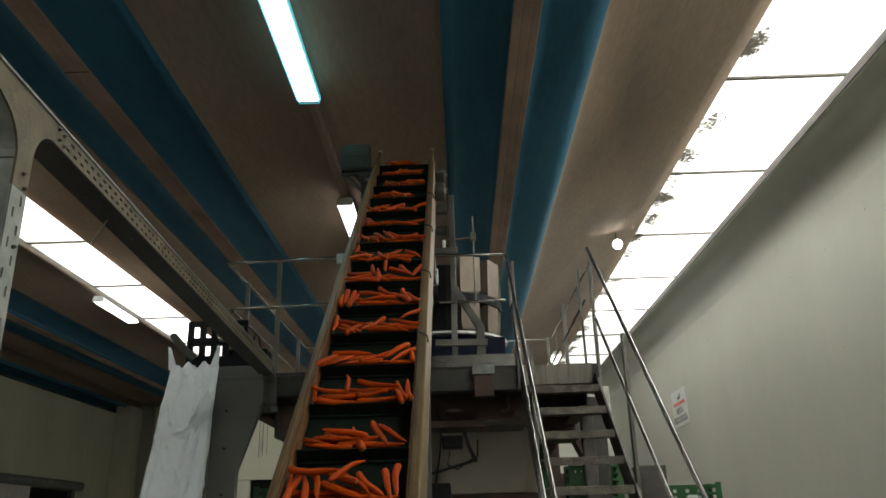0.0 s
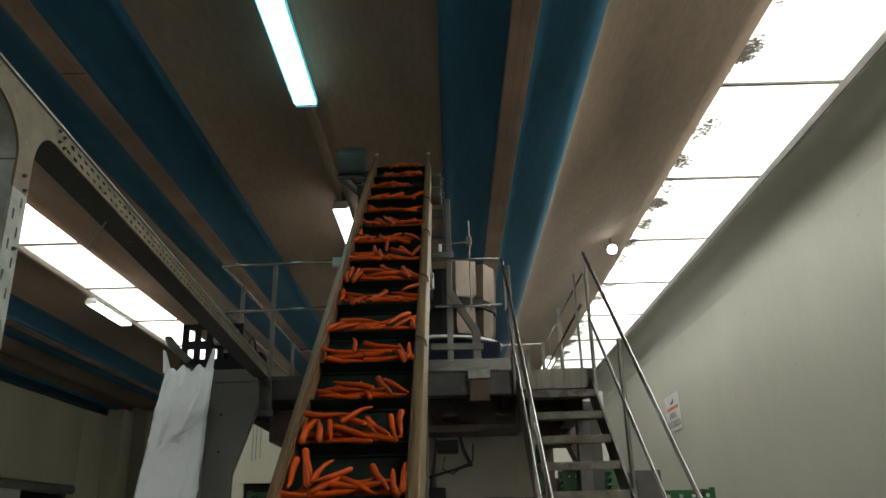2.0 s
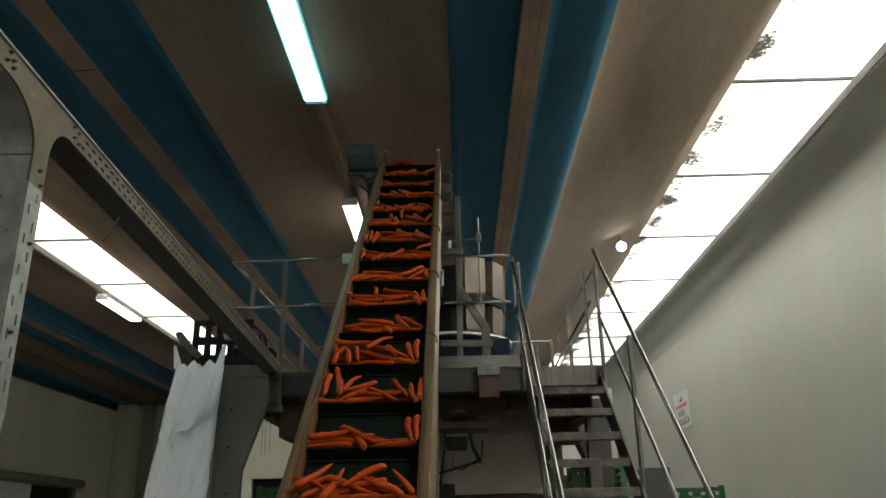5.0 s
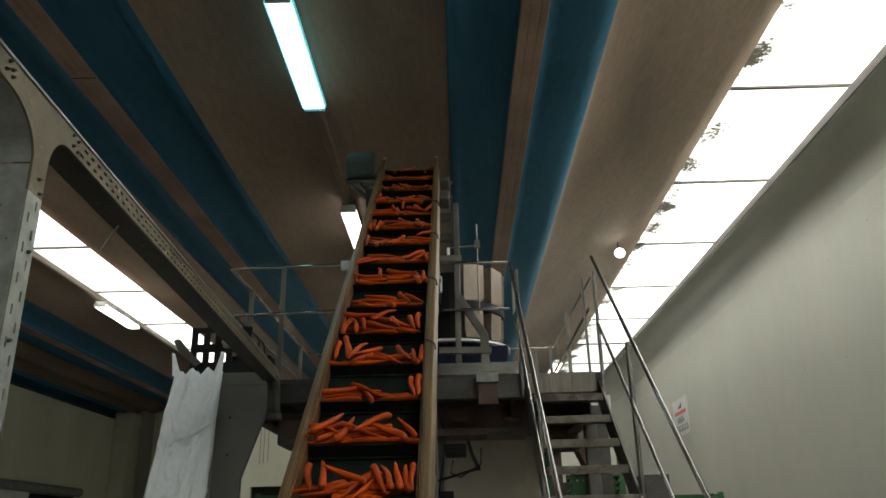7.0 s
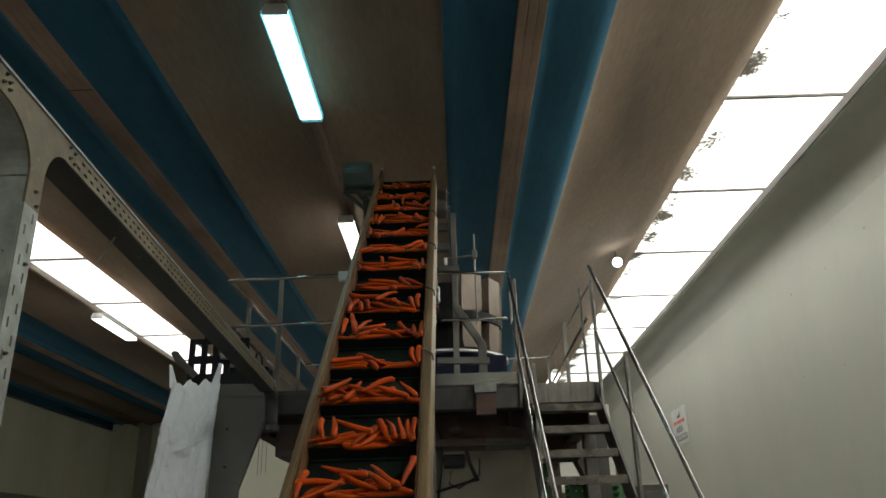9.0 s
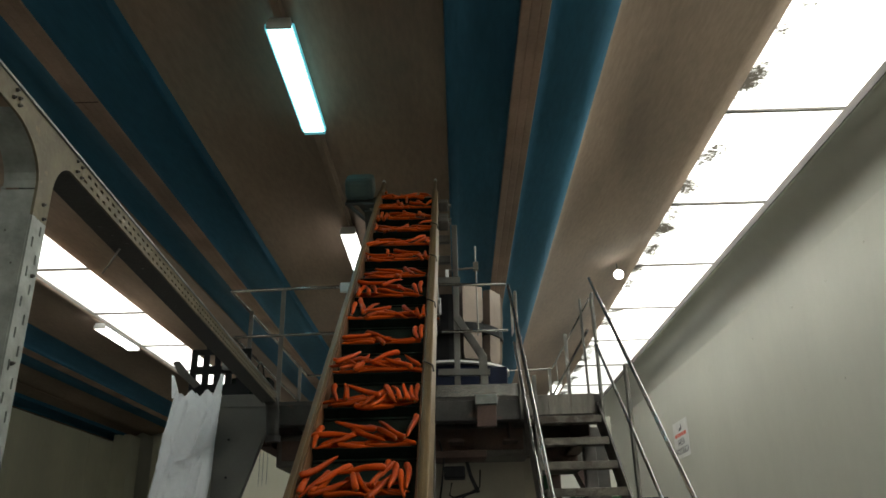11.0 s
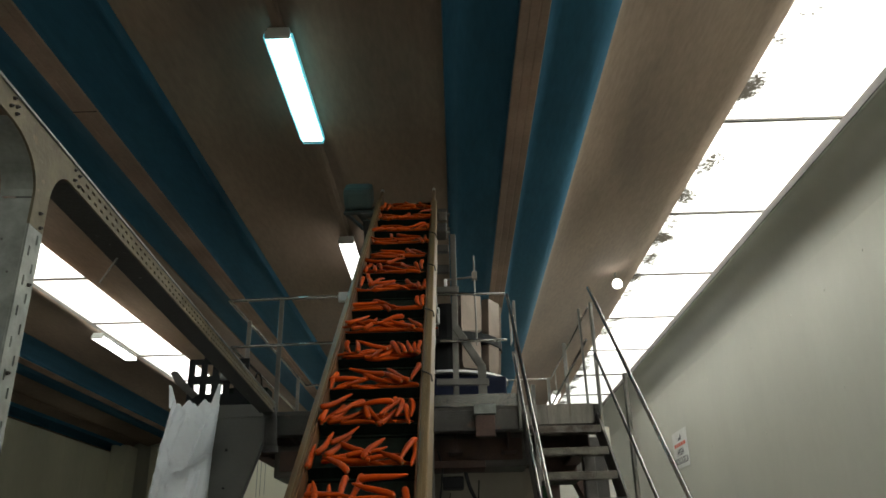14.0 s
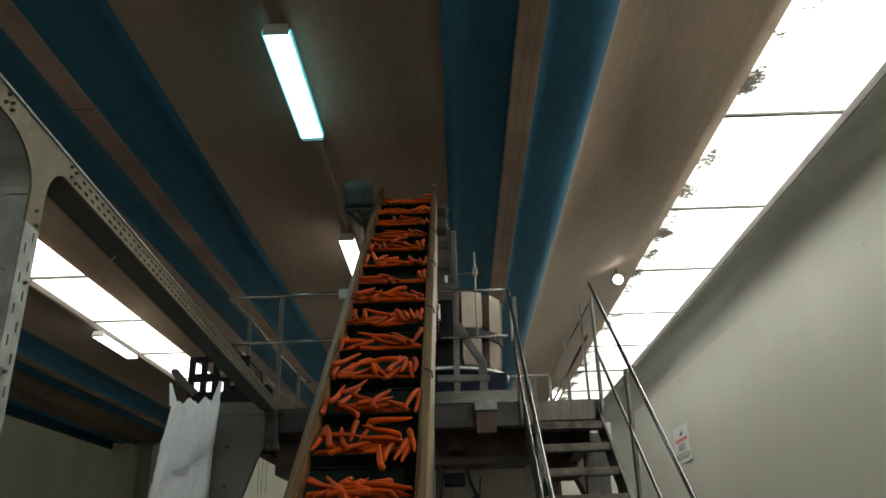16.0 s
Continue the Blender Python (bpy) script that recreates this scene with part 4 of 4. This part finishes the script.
up = finish(bucket(0.22, 0.08, 3.66, 4.03, 0.03), "upper_bucket", BUCKET)
dn = finish(bucket(0.2, 0.08, 3.3, 3.565, 0.06), "lower_bucket", BUCKET)
for i in range(10):
    a = -64.0 + 33 * i
    for mesh, r in ((up, 0.52), (dn, 0.5)):
        ob = new(mesh.name, mesh)
        ob.parent = weigher
        ob.matrix_basis = pose(0, 0, 0, 0, 0, a + 90) @ pose(0, -r, 0)
lid = finish(boxes(((-0.086, -0.047, 3.67), (0.086, -0.0405, 4.02))), "lid", WHITE)
ob = new("lid", lid)
ob.parent = weigher
ob.matrix_basis = pose(0, 0, 0, 0, 0, 92) @ pose(0, -0.62, 0)
bm = bmesh.new()
for i in range(40):
    a, b = i * math.tau / 40, (i + 1) * math.tau / 40
    add_bar(bm, (0.58 * math.cos(a), 0.58 * math.sin(a), 3.25), (0.58 * math.cos(b), 0.58 * math.sin(b), 3.25), 0.05, 0.022)
# white colour stands in for the bright reflection on the steel rim
part("chute_rim", bm, WHITE, weigher, "stainless rim of the collecting chute, coloured white for its reflection")
part("chute", tubes(((0, 0, 2.85), (0, 0, 3.22), 0.3, 28, 0.56)), NAVY, weigher)
part("base", boxes(((-0.5, -0.55, PZ), (0.55, 0.6, 3.2)), bevel=0.02), NAVY, weigher, "navy blue machine base")
part("feed_tray", boxes(((-0.6, -1.28, 3.6), (-0.08, -0.6, 3.63)), ((-0.6, -1.28, 3.63), (-0.58, -0.6, 3.85)), ((-0.1, -1.28, 3.63), (-0.08, -0.6, 3.85)), bevel=0.003), DARKSTEEL, weigher)
part("rod", tubes(((0.28, -0.75, 3.45), (0.28, -0.75, 4.35), 0.008, 8)), STEEL, weigher)
part("clamp", boxes(((0.255, -0.78, 4.1), (0.305, -0.72, 4.18)), bevel=0.005), STEEL, weigher)
part("arm", tubes(((0.28, -0.75, 4.13), (0.0, -0.9, 4.05), 0.012, 8)), DARKSTEEL, weigher)
part("wheel", tubes(((0.36, -0.72, 2.88), (0.42, -0.72, 2.88), 0.045, 14)), STEEL, weigher)

stand = thing("elevator_stand", "square stainless column with braces standing on the platform", "support frame")
part("column", bars(((0.02, 6.46, PZ - 0.16), (0.03, 6.46, 3.778), 0.06, 0.05), bevel=0.004), STEEL, stand)
part("upper_column", bars(((0.03, 6.46, 3.84), (0.03, 6.46, 4.34), 0.05, 0.05), bevel=0.004), STEEL, stand)
part("knee_plate", boxes(((-0.16, 6.43, 3.78), (0.07, 6.5, 3.835)), bevel=0.005), STEEL, stand)
part("brace", bars(((0.03, 6.45, 3.46), (0.25, 6.45, 3.1), 0.05, 0.065), bevel=0.004), STEEL, stand)
part("short_post", bars(((0.245, 6.45, 2.78), (0.245, 6.45, 3.11), 0.07, 0.06), bevel=0.004), STEEL, stand)
part("cross_bar", bars(((-0.14, 6.44, 2.98), (0.3, 6.44, 2.97), 0.05, 0.055), bevel=0.004), STEEL, stand)
part("foot_plate", boxes(((0.16, 6.3, 2.68), (0.34, 6.36, 2.76)), bevel=0.004), GALV, stand)
part("foot_box", boxes(((0.17, 6.31, 2.5), (0.33, 6.365, 2.675)), bevel=0.008), RUST, stand)
for z in (4.2, 4.0):
    part("bracket", boxes(((-0.14, 6.5, z), (-0.01, 6.56, z + 0.07)), bevel=0.006), DARKSTEEL, stand)
part("sensor", boxes(((-0.06, 6.43, 3.836), (-0.03, 6.46, 3.91)), bevel=0.012), WHITE, stand)
panel_box = thing("control_box", "narrow white control box with a grey display behind the column", "control box", (-0.06, 6.75, 3.6))
part("case", boxes(((-0.1, 0, 0), (-0.05, 0.06, 0.15)), bevel=0.01), WHITE, panel_box)
part("display", boxes(((-0.09, -0.005, 0.09), (-0.06, -0.001, 0.13))), MOTOR, panel_box)

# ---- under the platform ----
tank = thing("cream_tank", "cream rounded bin under the platform", "bin", (0.32, 7.9, 0))
bm = bmesh.new()
add_box(bm, (-0.62, -0.4, 1.8), (0.46, 0.4, 2.4))
vert = [e for e in bm.edges if abs(e.verts[0].co.z - e.verts[1].co.z) > 0.3]
bmesh.ops.bevel(bm, geom=vert, offset=0.16, segments=6, affect="EDGES")
part("shell", bm, BIN, tank, smooth=False)
part("frame", boxes(((-0.64, -0.42, 1.66), (0.48, 0.42, 1.79)), ((-0.6, -0.38, 0), (-0.54, -0.32, 1.62)), ((0.38, -0.38, 0), (0.44, -0.32, 1.62)), ((-0.6, 0.32, 0), (-0.54, 0.38, 1.62)), ((0.38, 0.32, 0), (0.44, 0.38, 1.62)), bevel=0.006), RUST, tank)
drive = thing("drive_unit", "black drive motor with loose cables below the platform", "motor", (0.05, 6.7, 0))
part("housing", boxes(((-0.165, 0, 2.14), (0.015, 0.2, 2.24)), bevel=0.015), BLACK, drive)
part("plate", boxes(((-0.25, -0.05, 2.3), (0.2, 0.3, 2.36)), bevel=0.006), RUST, drive)
part("arm", bars(((0.03, 0, 2.27), (0.06, 0, 2.15), 0.03, 0.03), ((0.06, 0, 2.15), (0.12, 0, 2.02), 0.05, 0.03), ((0.1, 0, 2.03), (-0.26, -0.02, 1.93), 0.026, 0.022), bevel=0.003), BLACK, drive)
bm = bmesh.new()
add_pipe(bm, [(-0.1, -0.02, 2.1), (-0.12, -0.04, 2.0), (-0.04, -0.05, 1.96), (0.05, -0.04, 2.02), (0.13, -0.03, 2.06), (0.14, -0.02, 2.2)], 0.007, 8)
part("cable", bm, BLACK, drive, smooth=True)
bm = bmesh.new()
add_pipe(bm, [(-0.2, -0.02, 2.45), (-0.16, -0.04, 2.3), (-0.18, -0.05, 2.1), (-0.22, -0.04, 1.85)], 0.008, 8)
part("cable", bm, BLACK, drive, smooth=True)
part("gear_case", boxes(((-0.32, 0.05, 1.4), (-0.1, 0.25, 1.86)), bevel=0.015), BLACK, drive)
# dark housings added to fill the space under the platform
for x0, x1, y, z0, z1 in ((-1.5, -1.1, 6.52, 2.24, 2.5), (-1.3, -0.72, 6.7, 2.2, 2.5), (-0.45, 0.62, 6.75, 2.32, 2.6), (-1.1, -0.6, 7.6, 0.0, 2.2), (-0.3, 0.5, 8.6, 2.1, 2.42), (0.8, 1.2, 7.6, 2.28, 2.7)):
    machine = thing("machine_block", "dark machine housing under the platform", "machine", (x0, y, z0))
    part("housing", boxes(((0, 0, 0), (x1 - x0, 0.5, z1 - z0)), bevel=0.02), DARKSTEEL, machine)
    part("cover", boxes(((0.05, -0.012, 0.05), (x1 - x0 - 0.05, -0.001, z1 - z0 - 0.05)), bevel=0.004), RUST, machine)
booth = thing("white_booth", "off-white insulated panel booth with a black sheet for the dark opening", "booth", (-3.2, 11.0, 0))
for lo, hi in (((0, 0, 2.2), (1.75, 0.1, 3.3)), ((0, 0, 0), (0.348, 0.1, 2.198)), ((0.952, 0, 0), (1.75, 0.1, 2.198)), ((0.35, 0, 0), (0.95, 0.1, 1.5)), ((0, 0.102, 0), (0.1, 2.0, 3.198)), ((1.65, 0.102, 0), (1.75, 2.0, 3.198)), ((0, 0.102, 3.2), (1.75, 2.0, 3.3))):
    part("panel", boxes((lo, hi), bevel=0.004), WALL_SIDE, booth)
# black sheet fills the hole in place of its unlit inside
part("opening", boxes(((0.35, 0.06, 1.5), (0.95, 0.09, 2.2))), BLACK, booth, "black sheet for the dark opening")
for x in (0.45, 0.5, 0.56):
    part("cable", tubes(((x, -0.01, 2.5 + 0.3 * (x - 0.45)), (x, -0.01, 3.3), 0.0032, 6)), MOTOR, booth)


def crate_at(x, y, z, turn, group, colour="green", paint=None):
    crate = thing(colour + "_crate", colour + " slotted plastic harvest crate in a stack", "crate", group=group, m=pose(x, y, z, 0, 0, turn))
    bm = bmesh.new()
    add_box(bm, (-0.3, -0.2, 0), (0.3, 0.2, 0.012))
    for z0, z1 in ((0.012, 0.05), (0.1, 0.125), (0.17, 0.195), (0.24, 0.27)):
        add_box(bm, (-0.3, -0.2, z0), (0.3, -0.19, z1))
        add_box(bm, (-0.3, 0.19, z0), (0.3, 0.2, z1))
        add_box(bm, (-0.3, -0.19, z0), (-0.29, 0.19, z1))
        add_box(bm, (0.29, -0.19, z0), (0.3, 0.19, z1))
    for x0 in (-0.3, -0.16, -0.03, 0.1, 0.24):
        add_box(bm, (x0, -0.198, 0.012), (x0 + 0.06, -0.188, 0.268))
        add_box(bm, (x0, 0.188, 0.012), (x0 + 0.06, 0.198, 0.268))
    for y0 in (-0.19, 0.13):
        add_box(bm, (-0.298, y0, 0.012), (-0.288, y0 + 0.06, 0.268))
        add_box(bm, (0.288, y0, 0.012), (0.298, y0 + 0.06, 0.268))
    for x0 in (-0.3, 0.25):
        for y0 in (-0.2, 0.15):
            add_box(bm, (x0, y0, 0.27), (x0 + 0.05, y0 + 0.05, 0.29))
    part("crate_body", bm, paint or GREEN, crate)
    part("label_plate", boxes(((-0.05, -0.205, 0.14), (0.05, -0.2, 0.17))), WHITE, crate, "pale label plate with no legible print")
    return crate


first = crate_at(0.66, 8.75, 0, 0, "stacked green crates")
for i in range(1, 9):
    copy_thing(first, pose(0.66 + 0.006 * (i % 3), 8.75, 0.265 * i, 0, 0, (i % 2) * 1.0))
for bx, by, n in ((1.54, 9.2, 8), (2.42, 8.6, 7), (2.5, 9.2, 6)):
    for i in range(n):
        copy_thing(first, pose(bx + 0.006 * ((i * 7) % 3 - 1), by, 0.265 * i, 0, 0, ((i * 5) % 3 - 1) * 1.2))

for i in range(8):
    copy_thing(first, pose(-2.09 + 0.008 * (i % 2), 9.6, 0.247 * i, 0, 0, (i % 3 - 1) * 1.5))
orange = crate_at(-2.72, 9.5, 0, 0, "stacked orange crates", "orange", ORANGE)
for i in range(1, 7):
    copy_thing(orange, pose(-2.72 + 0.006 * (i % 3), 9.5, 0.262 * i, 0, 0, (i % 2) * 1.2))
chute = thing("chute_stand", "dark steel chute stand with a tapered mouth behind the stairs", "machine", (0, 8.7, 0))
part("side_case", boxes(((0.8, 0, 0), (1.115, 0.5, 2.84)), bevel=0.008), RUST, chute)
bm = bmesh.new()
add_plate(bm, [(1.116, 0, 2.84), (1.116, 0, 2.4), (1.19, 0, 2.6), (1.36, 0, 2.23), (1.444, 0, 2.03), (1.444, 0, 2.84)], 0.3, (0, 1, 0))
part("mouth", bm, RUST, chute)
# added box that keeps the gaps behind the crates dark
part("dark_backing", boxes(((1.116, 0.85, 0), (1.95, 1.3, 2.08)), bevel=0.01), RUST, chute)
part("column", boxes(((1.445, 0, 0), (1.65, 0.2, 2.84)), bevel=0.006), BEAM, chute, "worn grey steel column")
cabinet = thing("switch_cabinet", "narrow grey steel switch cabinet beside the stairs", "cabinet", (1.72, 7.2, 0))
part("body", boxes(((-0.12, -0.1, 0), (0.12, 0.2, 1.98)), bevel=0.008), DARKSTEEL, cabinet)
part("door", boxes(((-0.1, -0.112, 0.1), (0.1, -0.101, 1.92)), bevel=0.003), DARKSTEEL, cabinet)
# added box in place of the pale wall behind the stairs
store = thing("white_cold_store", "pale panel box standing in for the wall behind the stairs", "cold store", (1.28, 12.0, 0))
for i in range(2):
    part("panel", boxes(((0.54 * i, 0, 0), (0.54 * i + 0.535, 0.6, 3.5)), bevel=0.006), WALL, store)

# ---- lamps ----
def tube_lamp(x, y, z, length, width, mat_, label, drop=0.0, name="ceiling_lamp"):
    lamp = thing(name, label, "lamp", (x, y, z), group="fluorescent ceiling lamps")
    part("housing", boxes(((-width / 2 + 0.01, -length / 2, 0.052), (width / 2 - 0.01, length / 2, 0.1)), bevel=0.01), WHITE, lamp)
    part("diffuser", boxes(((-width / 2, -length / 2 + 0.01, 0), (width / 2, length / 2 - 0.01, 0.05)), bevel=0.015), mat_, lamp, "glowing white diffuser")
    # glowing strips at the edges imitate the cyan halo round the lamp
    if mat_ is TUBE:
        for s in (-1, 1):
            part("halo_strip", boxes(tuple(zip(*(sorted(p) for p in ((s * (width / 2 + 0.001), s * (width / 2 + 0.014)), (-length / 2 + 0.01, length / 2 - 0.01), (0.012, 0.05)))))), TUBE_HALO, lamp, "glowing cyan strip standing in for the lamp's halo")
        part("halo_strip", boxes(((-width / 2, length / 2 + 0.013, 0.004), (width / 2, length / 2 + 0.03, 0.05))), TUBE_HALO, lamp, "glowing cyan strip standing in for the lamp's halo")
    for s in (-1, 1):
        part("end_cap", boxes(((-width / 2, s * length / 2 - 0.012, 0), (width / 2, s * length / 2 + 0.012, 0.06)), bevel=0.006), WHITE, lamp)
    if drop:
        for s in (-0.5, 0.5):
            part("hanger", tubes(((0, s * length, 0.1), (0, s * length, drop), 0.007, 6)), GALV, lamp)
    return lamp


tube_lamp(-1.205, 5.28, 5.1, 1.48, 0.185, TUBE, "long fluorescent ceiling lamp with a cool white diffuser")
tube_lamp(-1.22, 9.09, 5.1, 1.48, 0.185, TUBE_FAR, "fluorescent ceiling lamp on the cable channel")
tube_lamp(-1.3, 12.6, 5.1, 1.48, 0.185, TUBE_FAR, "fluorescent ceiling lamp on the cable channel")
tube_lamp(-5.73, 12.65, 5.1, 1.42, 0.19, TUBE_FAR, "fluorescent ceiling lamp below the roof light", 0.165)
tube_lamp(-5.73, 8.15, 5.1, 1.42, 0.19, TUBE_FAR, "fluorescent ceiling lamp below the roof light", 0.165)
tube_lamp(2.3, 18.0, 5.1, 1.42, 0.19, TUBE_FAR, "fluorescent ceiling lamp near the roof light", 0.66)
channel = thing("cable_channel", "grey steel cable channel that carries the ceiling lamps", "cable channel")
part("channel", bars(((-1.15, Y0 + 0.1, 5.232), (-1.34, Y1 - 0.1, 5.232), 0.06, 0.06), bevel=0.006), CONCRETE, channel)
flood = thing("floodlight", "small round floodlight shining below the roof light", "floodlight", (2.6, 11.44, 5.6))
part("glass", tubes(((0, -0.05, 0), (0, -0.02, 0), 0.07, 20)), FLOOD, flood, "glowing round lens")
part("body", tubes(((0, -0.02, 0), (0, 0.12, 0.02), 0.083, 20, 0.055)), GALV, flood)
part("bracket", boxes(((-0.012, 0.04, 0.05), (0.012, 0.06, 0.23)), bevel=0.003), DARKSTEEL, flood)

# ---- left side wall: roll-up door ----
door = thing("door_1", "white roll-up door with its roll above a half-open gap", "door", (-10.18, 0, 0), kind="structure")
part("roll", tubes(((0.15, 14.0, 2.8), (0.15, 21.2, 2.8), 0.11, 18)), GALV, door)
part("curtain", boxes(((0.02, 14.0, 0), (0.05, 18.9, 2.7))), WHITE, door)
# black sheet on the wall imitates the unlit gap
part("opening", boxes(((0.005, 18.9, 0), (0.015, 20.8, 2.68))), BLACK, door, "black sheet for the dark gap of the doorway")
part("jamb", boxes(((0.005, 20.8, 0), (0.12, 21.0, 2.69)), bevel=0.01), LEDGE, door)
for x, y, w in ((-7.6, 21.5, 0.9), (-6.5, 21.7, 0.7), (-8.6, 21.4, 0.6)):
    stack = thing("stored_box", "grey stored carton beside the far wall", "box", (x, y, 0))
    part("body", boxes(((0, 0, 0), (w, 0.6, 2.25)), bevel=0.02), GALV, stack)

# ---- sign and fixings on the wall ----
sign = thing("wall_sign", "white warning sign with red and black print on the wall", "sign", m=pose(4.276, 15.1, 3.56, 90, 0, -90))


def word(text, size, x, y, material, parent, squeeze=1.0):
    cu = bpy.data.curves.new("word", "FONT")
    cu.body, cu.size, cu.align_x, cu.align_y, cu.extrude = text, size, "CENTER", "CENTER", 0.001
    tmp = new("word", cu)
    me = bpy.data.meshes.new_from_object(tmp.evaluated_get(bpy.context.evaluated_depsgraph_get()))
    bpy.data.objects.remove(tmp)
    me.materials.append(material)
    ob = new("lettering", me)
    ob.parent = parent
    ob.matrix_basis = pose(x, y, 0.012) @ Matrix.Diagonal((squeeze, 1, 1, 1))
    return ob


part("board", boxes(((-0.5, -0.34, 0), (0.5, 0.34, 0.008)), bevel=0.003), WHITE, sign)
word("AREA", 0.17, 0, -0.06, INK, sign, 1.1)
word("BIOLOGICA", 0.17, 0, -0.22, INK, sign, 1.02)
for x0, x1 in ((-0.38, -0.26), (-0.22, -0.12), (-0.09, 0.04), (0.07, 0.2), (0.23, 0.38)):
    part("red_line", boxes(((x0, 0.05, 0.009), (x1, 0.115, 0.011))), RED, sign, "red printed line")
bm = bmesh.new()
add_plate(bm, [(-0.12, 0.16, 0.009), (0.1, 0.16, 0.009), (0.12, 0.22, 0.009), (0.06, 0.28, 0.009), (0.05, 0.21, 0.009), (-0.04, 0.21, 0.009)], 0.002, (0, 0, 1))
part("emblem", bm, INK, sign, "small dark emblem")

plug = finish(tubes(((0, 0, 0), (-0.008, 0, 0), 0.013, 10)), "wall_plug", WALL)
rnd = random.Random(5)
for i in range(24):
    y, z = 5.0 + 1.15 * (i // 2) + rnd.uniform(-0.2, 0.2), (4.45, 3.25)[i % 2] + rnd.uniform(-0.12, 0.12)
    ob = new("wall_plug", plug)
    ob.matrix_world = pose(4.279, y, z)
    tagged(ob, "small grey fixing plug in the wall panel", "fixing", "wall fixing plugs")


# ---- what moves ----
def motions():
    steps = [i * 0.5 for i in range(33)]
    for ob, d in flights:
        walk(ob, [(t, loop_pose(d + SPEED * t)) for t in steps])
    for pile, s0, k in piles:
        rows = []
        for t in steps:
            s = s0 + SPEED * t
            if s < -1.6:
                s = -1.6 + 0.25 * (s + 1.6)
            if s < HEAD - 0.02:
                rows.append((t, CONV @ pose(0, s, 0)))
                continue
            # over the head drum, then down into the weigher's hopper
            past = s - (HEAD - 0.02)
            fall = min(1.0, past / 0.3)
            spot = CONV @ Vector((0, HEAD - 0.02, 0))
            place = spot + Vector((0, 0.42 * fall, -0.98 * fall * fall))
            rows.append((t, pose(*place, ANGLE - 75 * fall, 0, 0)))
        walk(pile, rows)


motions()
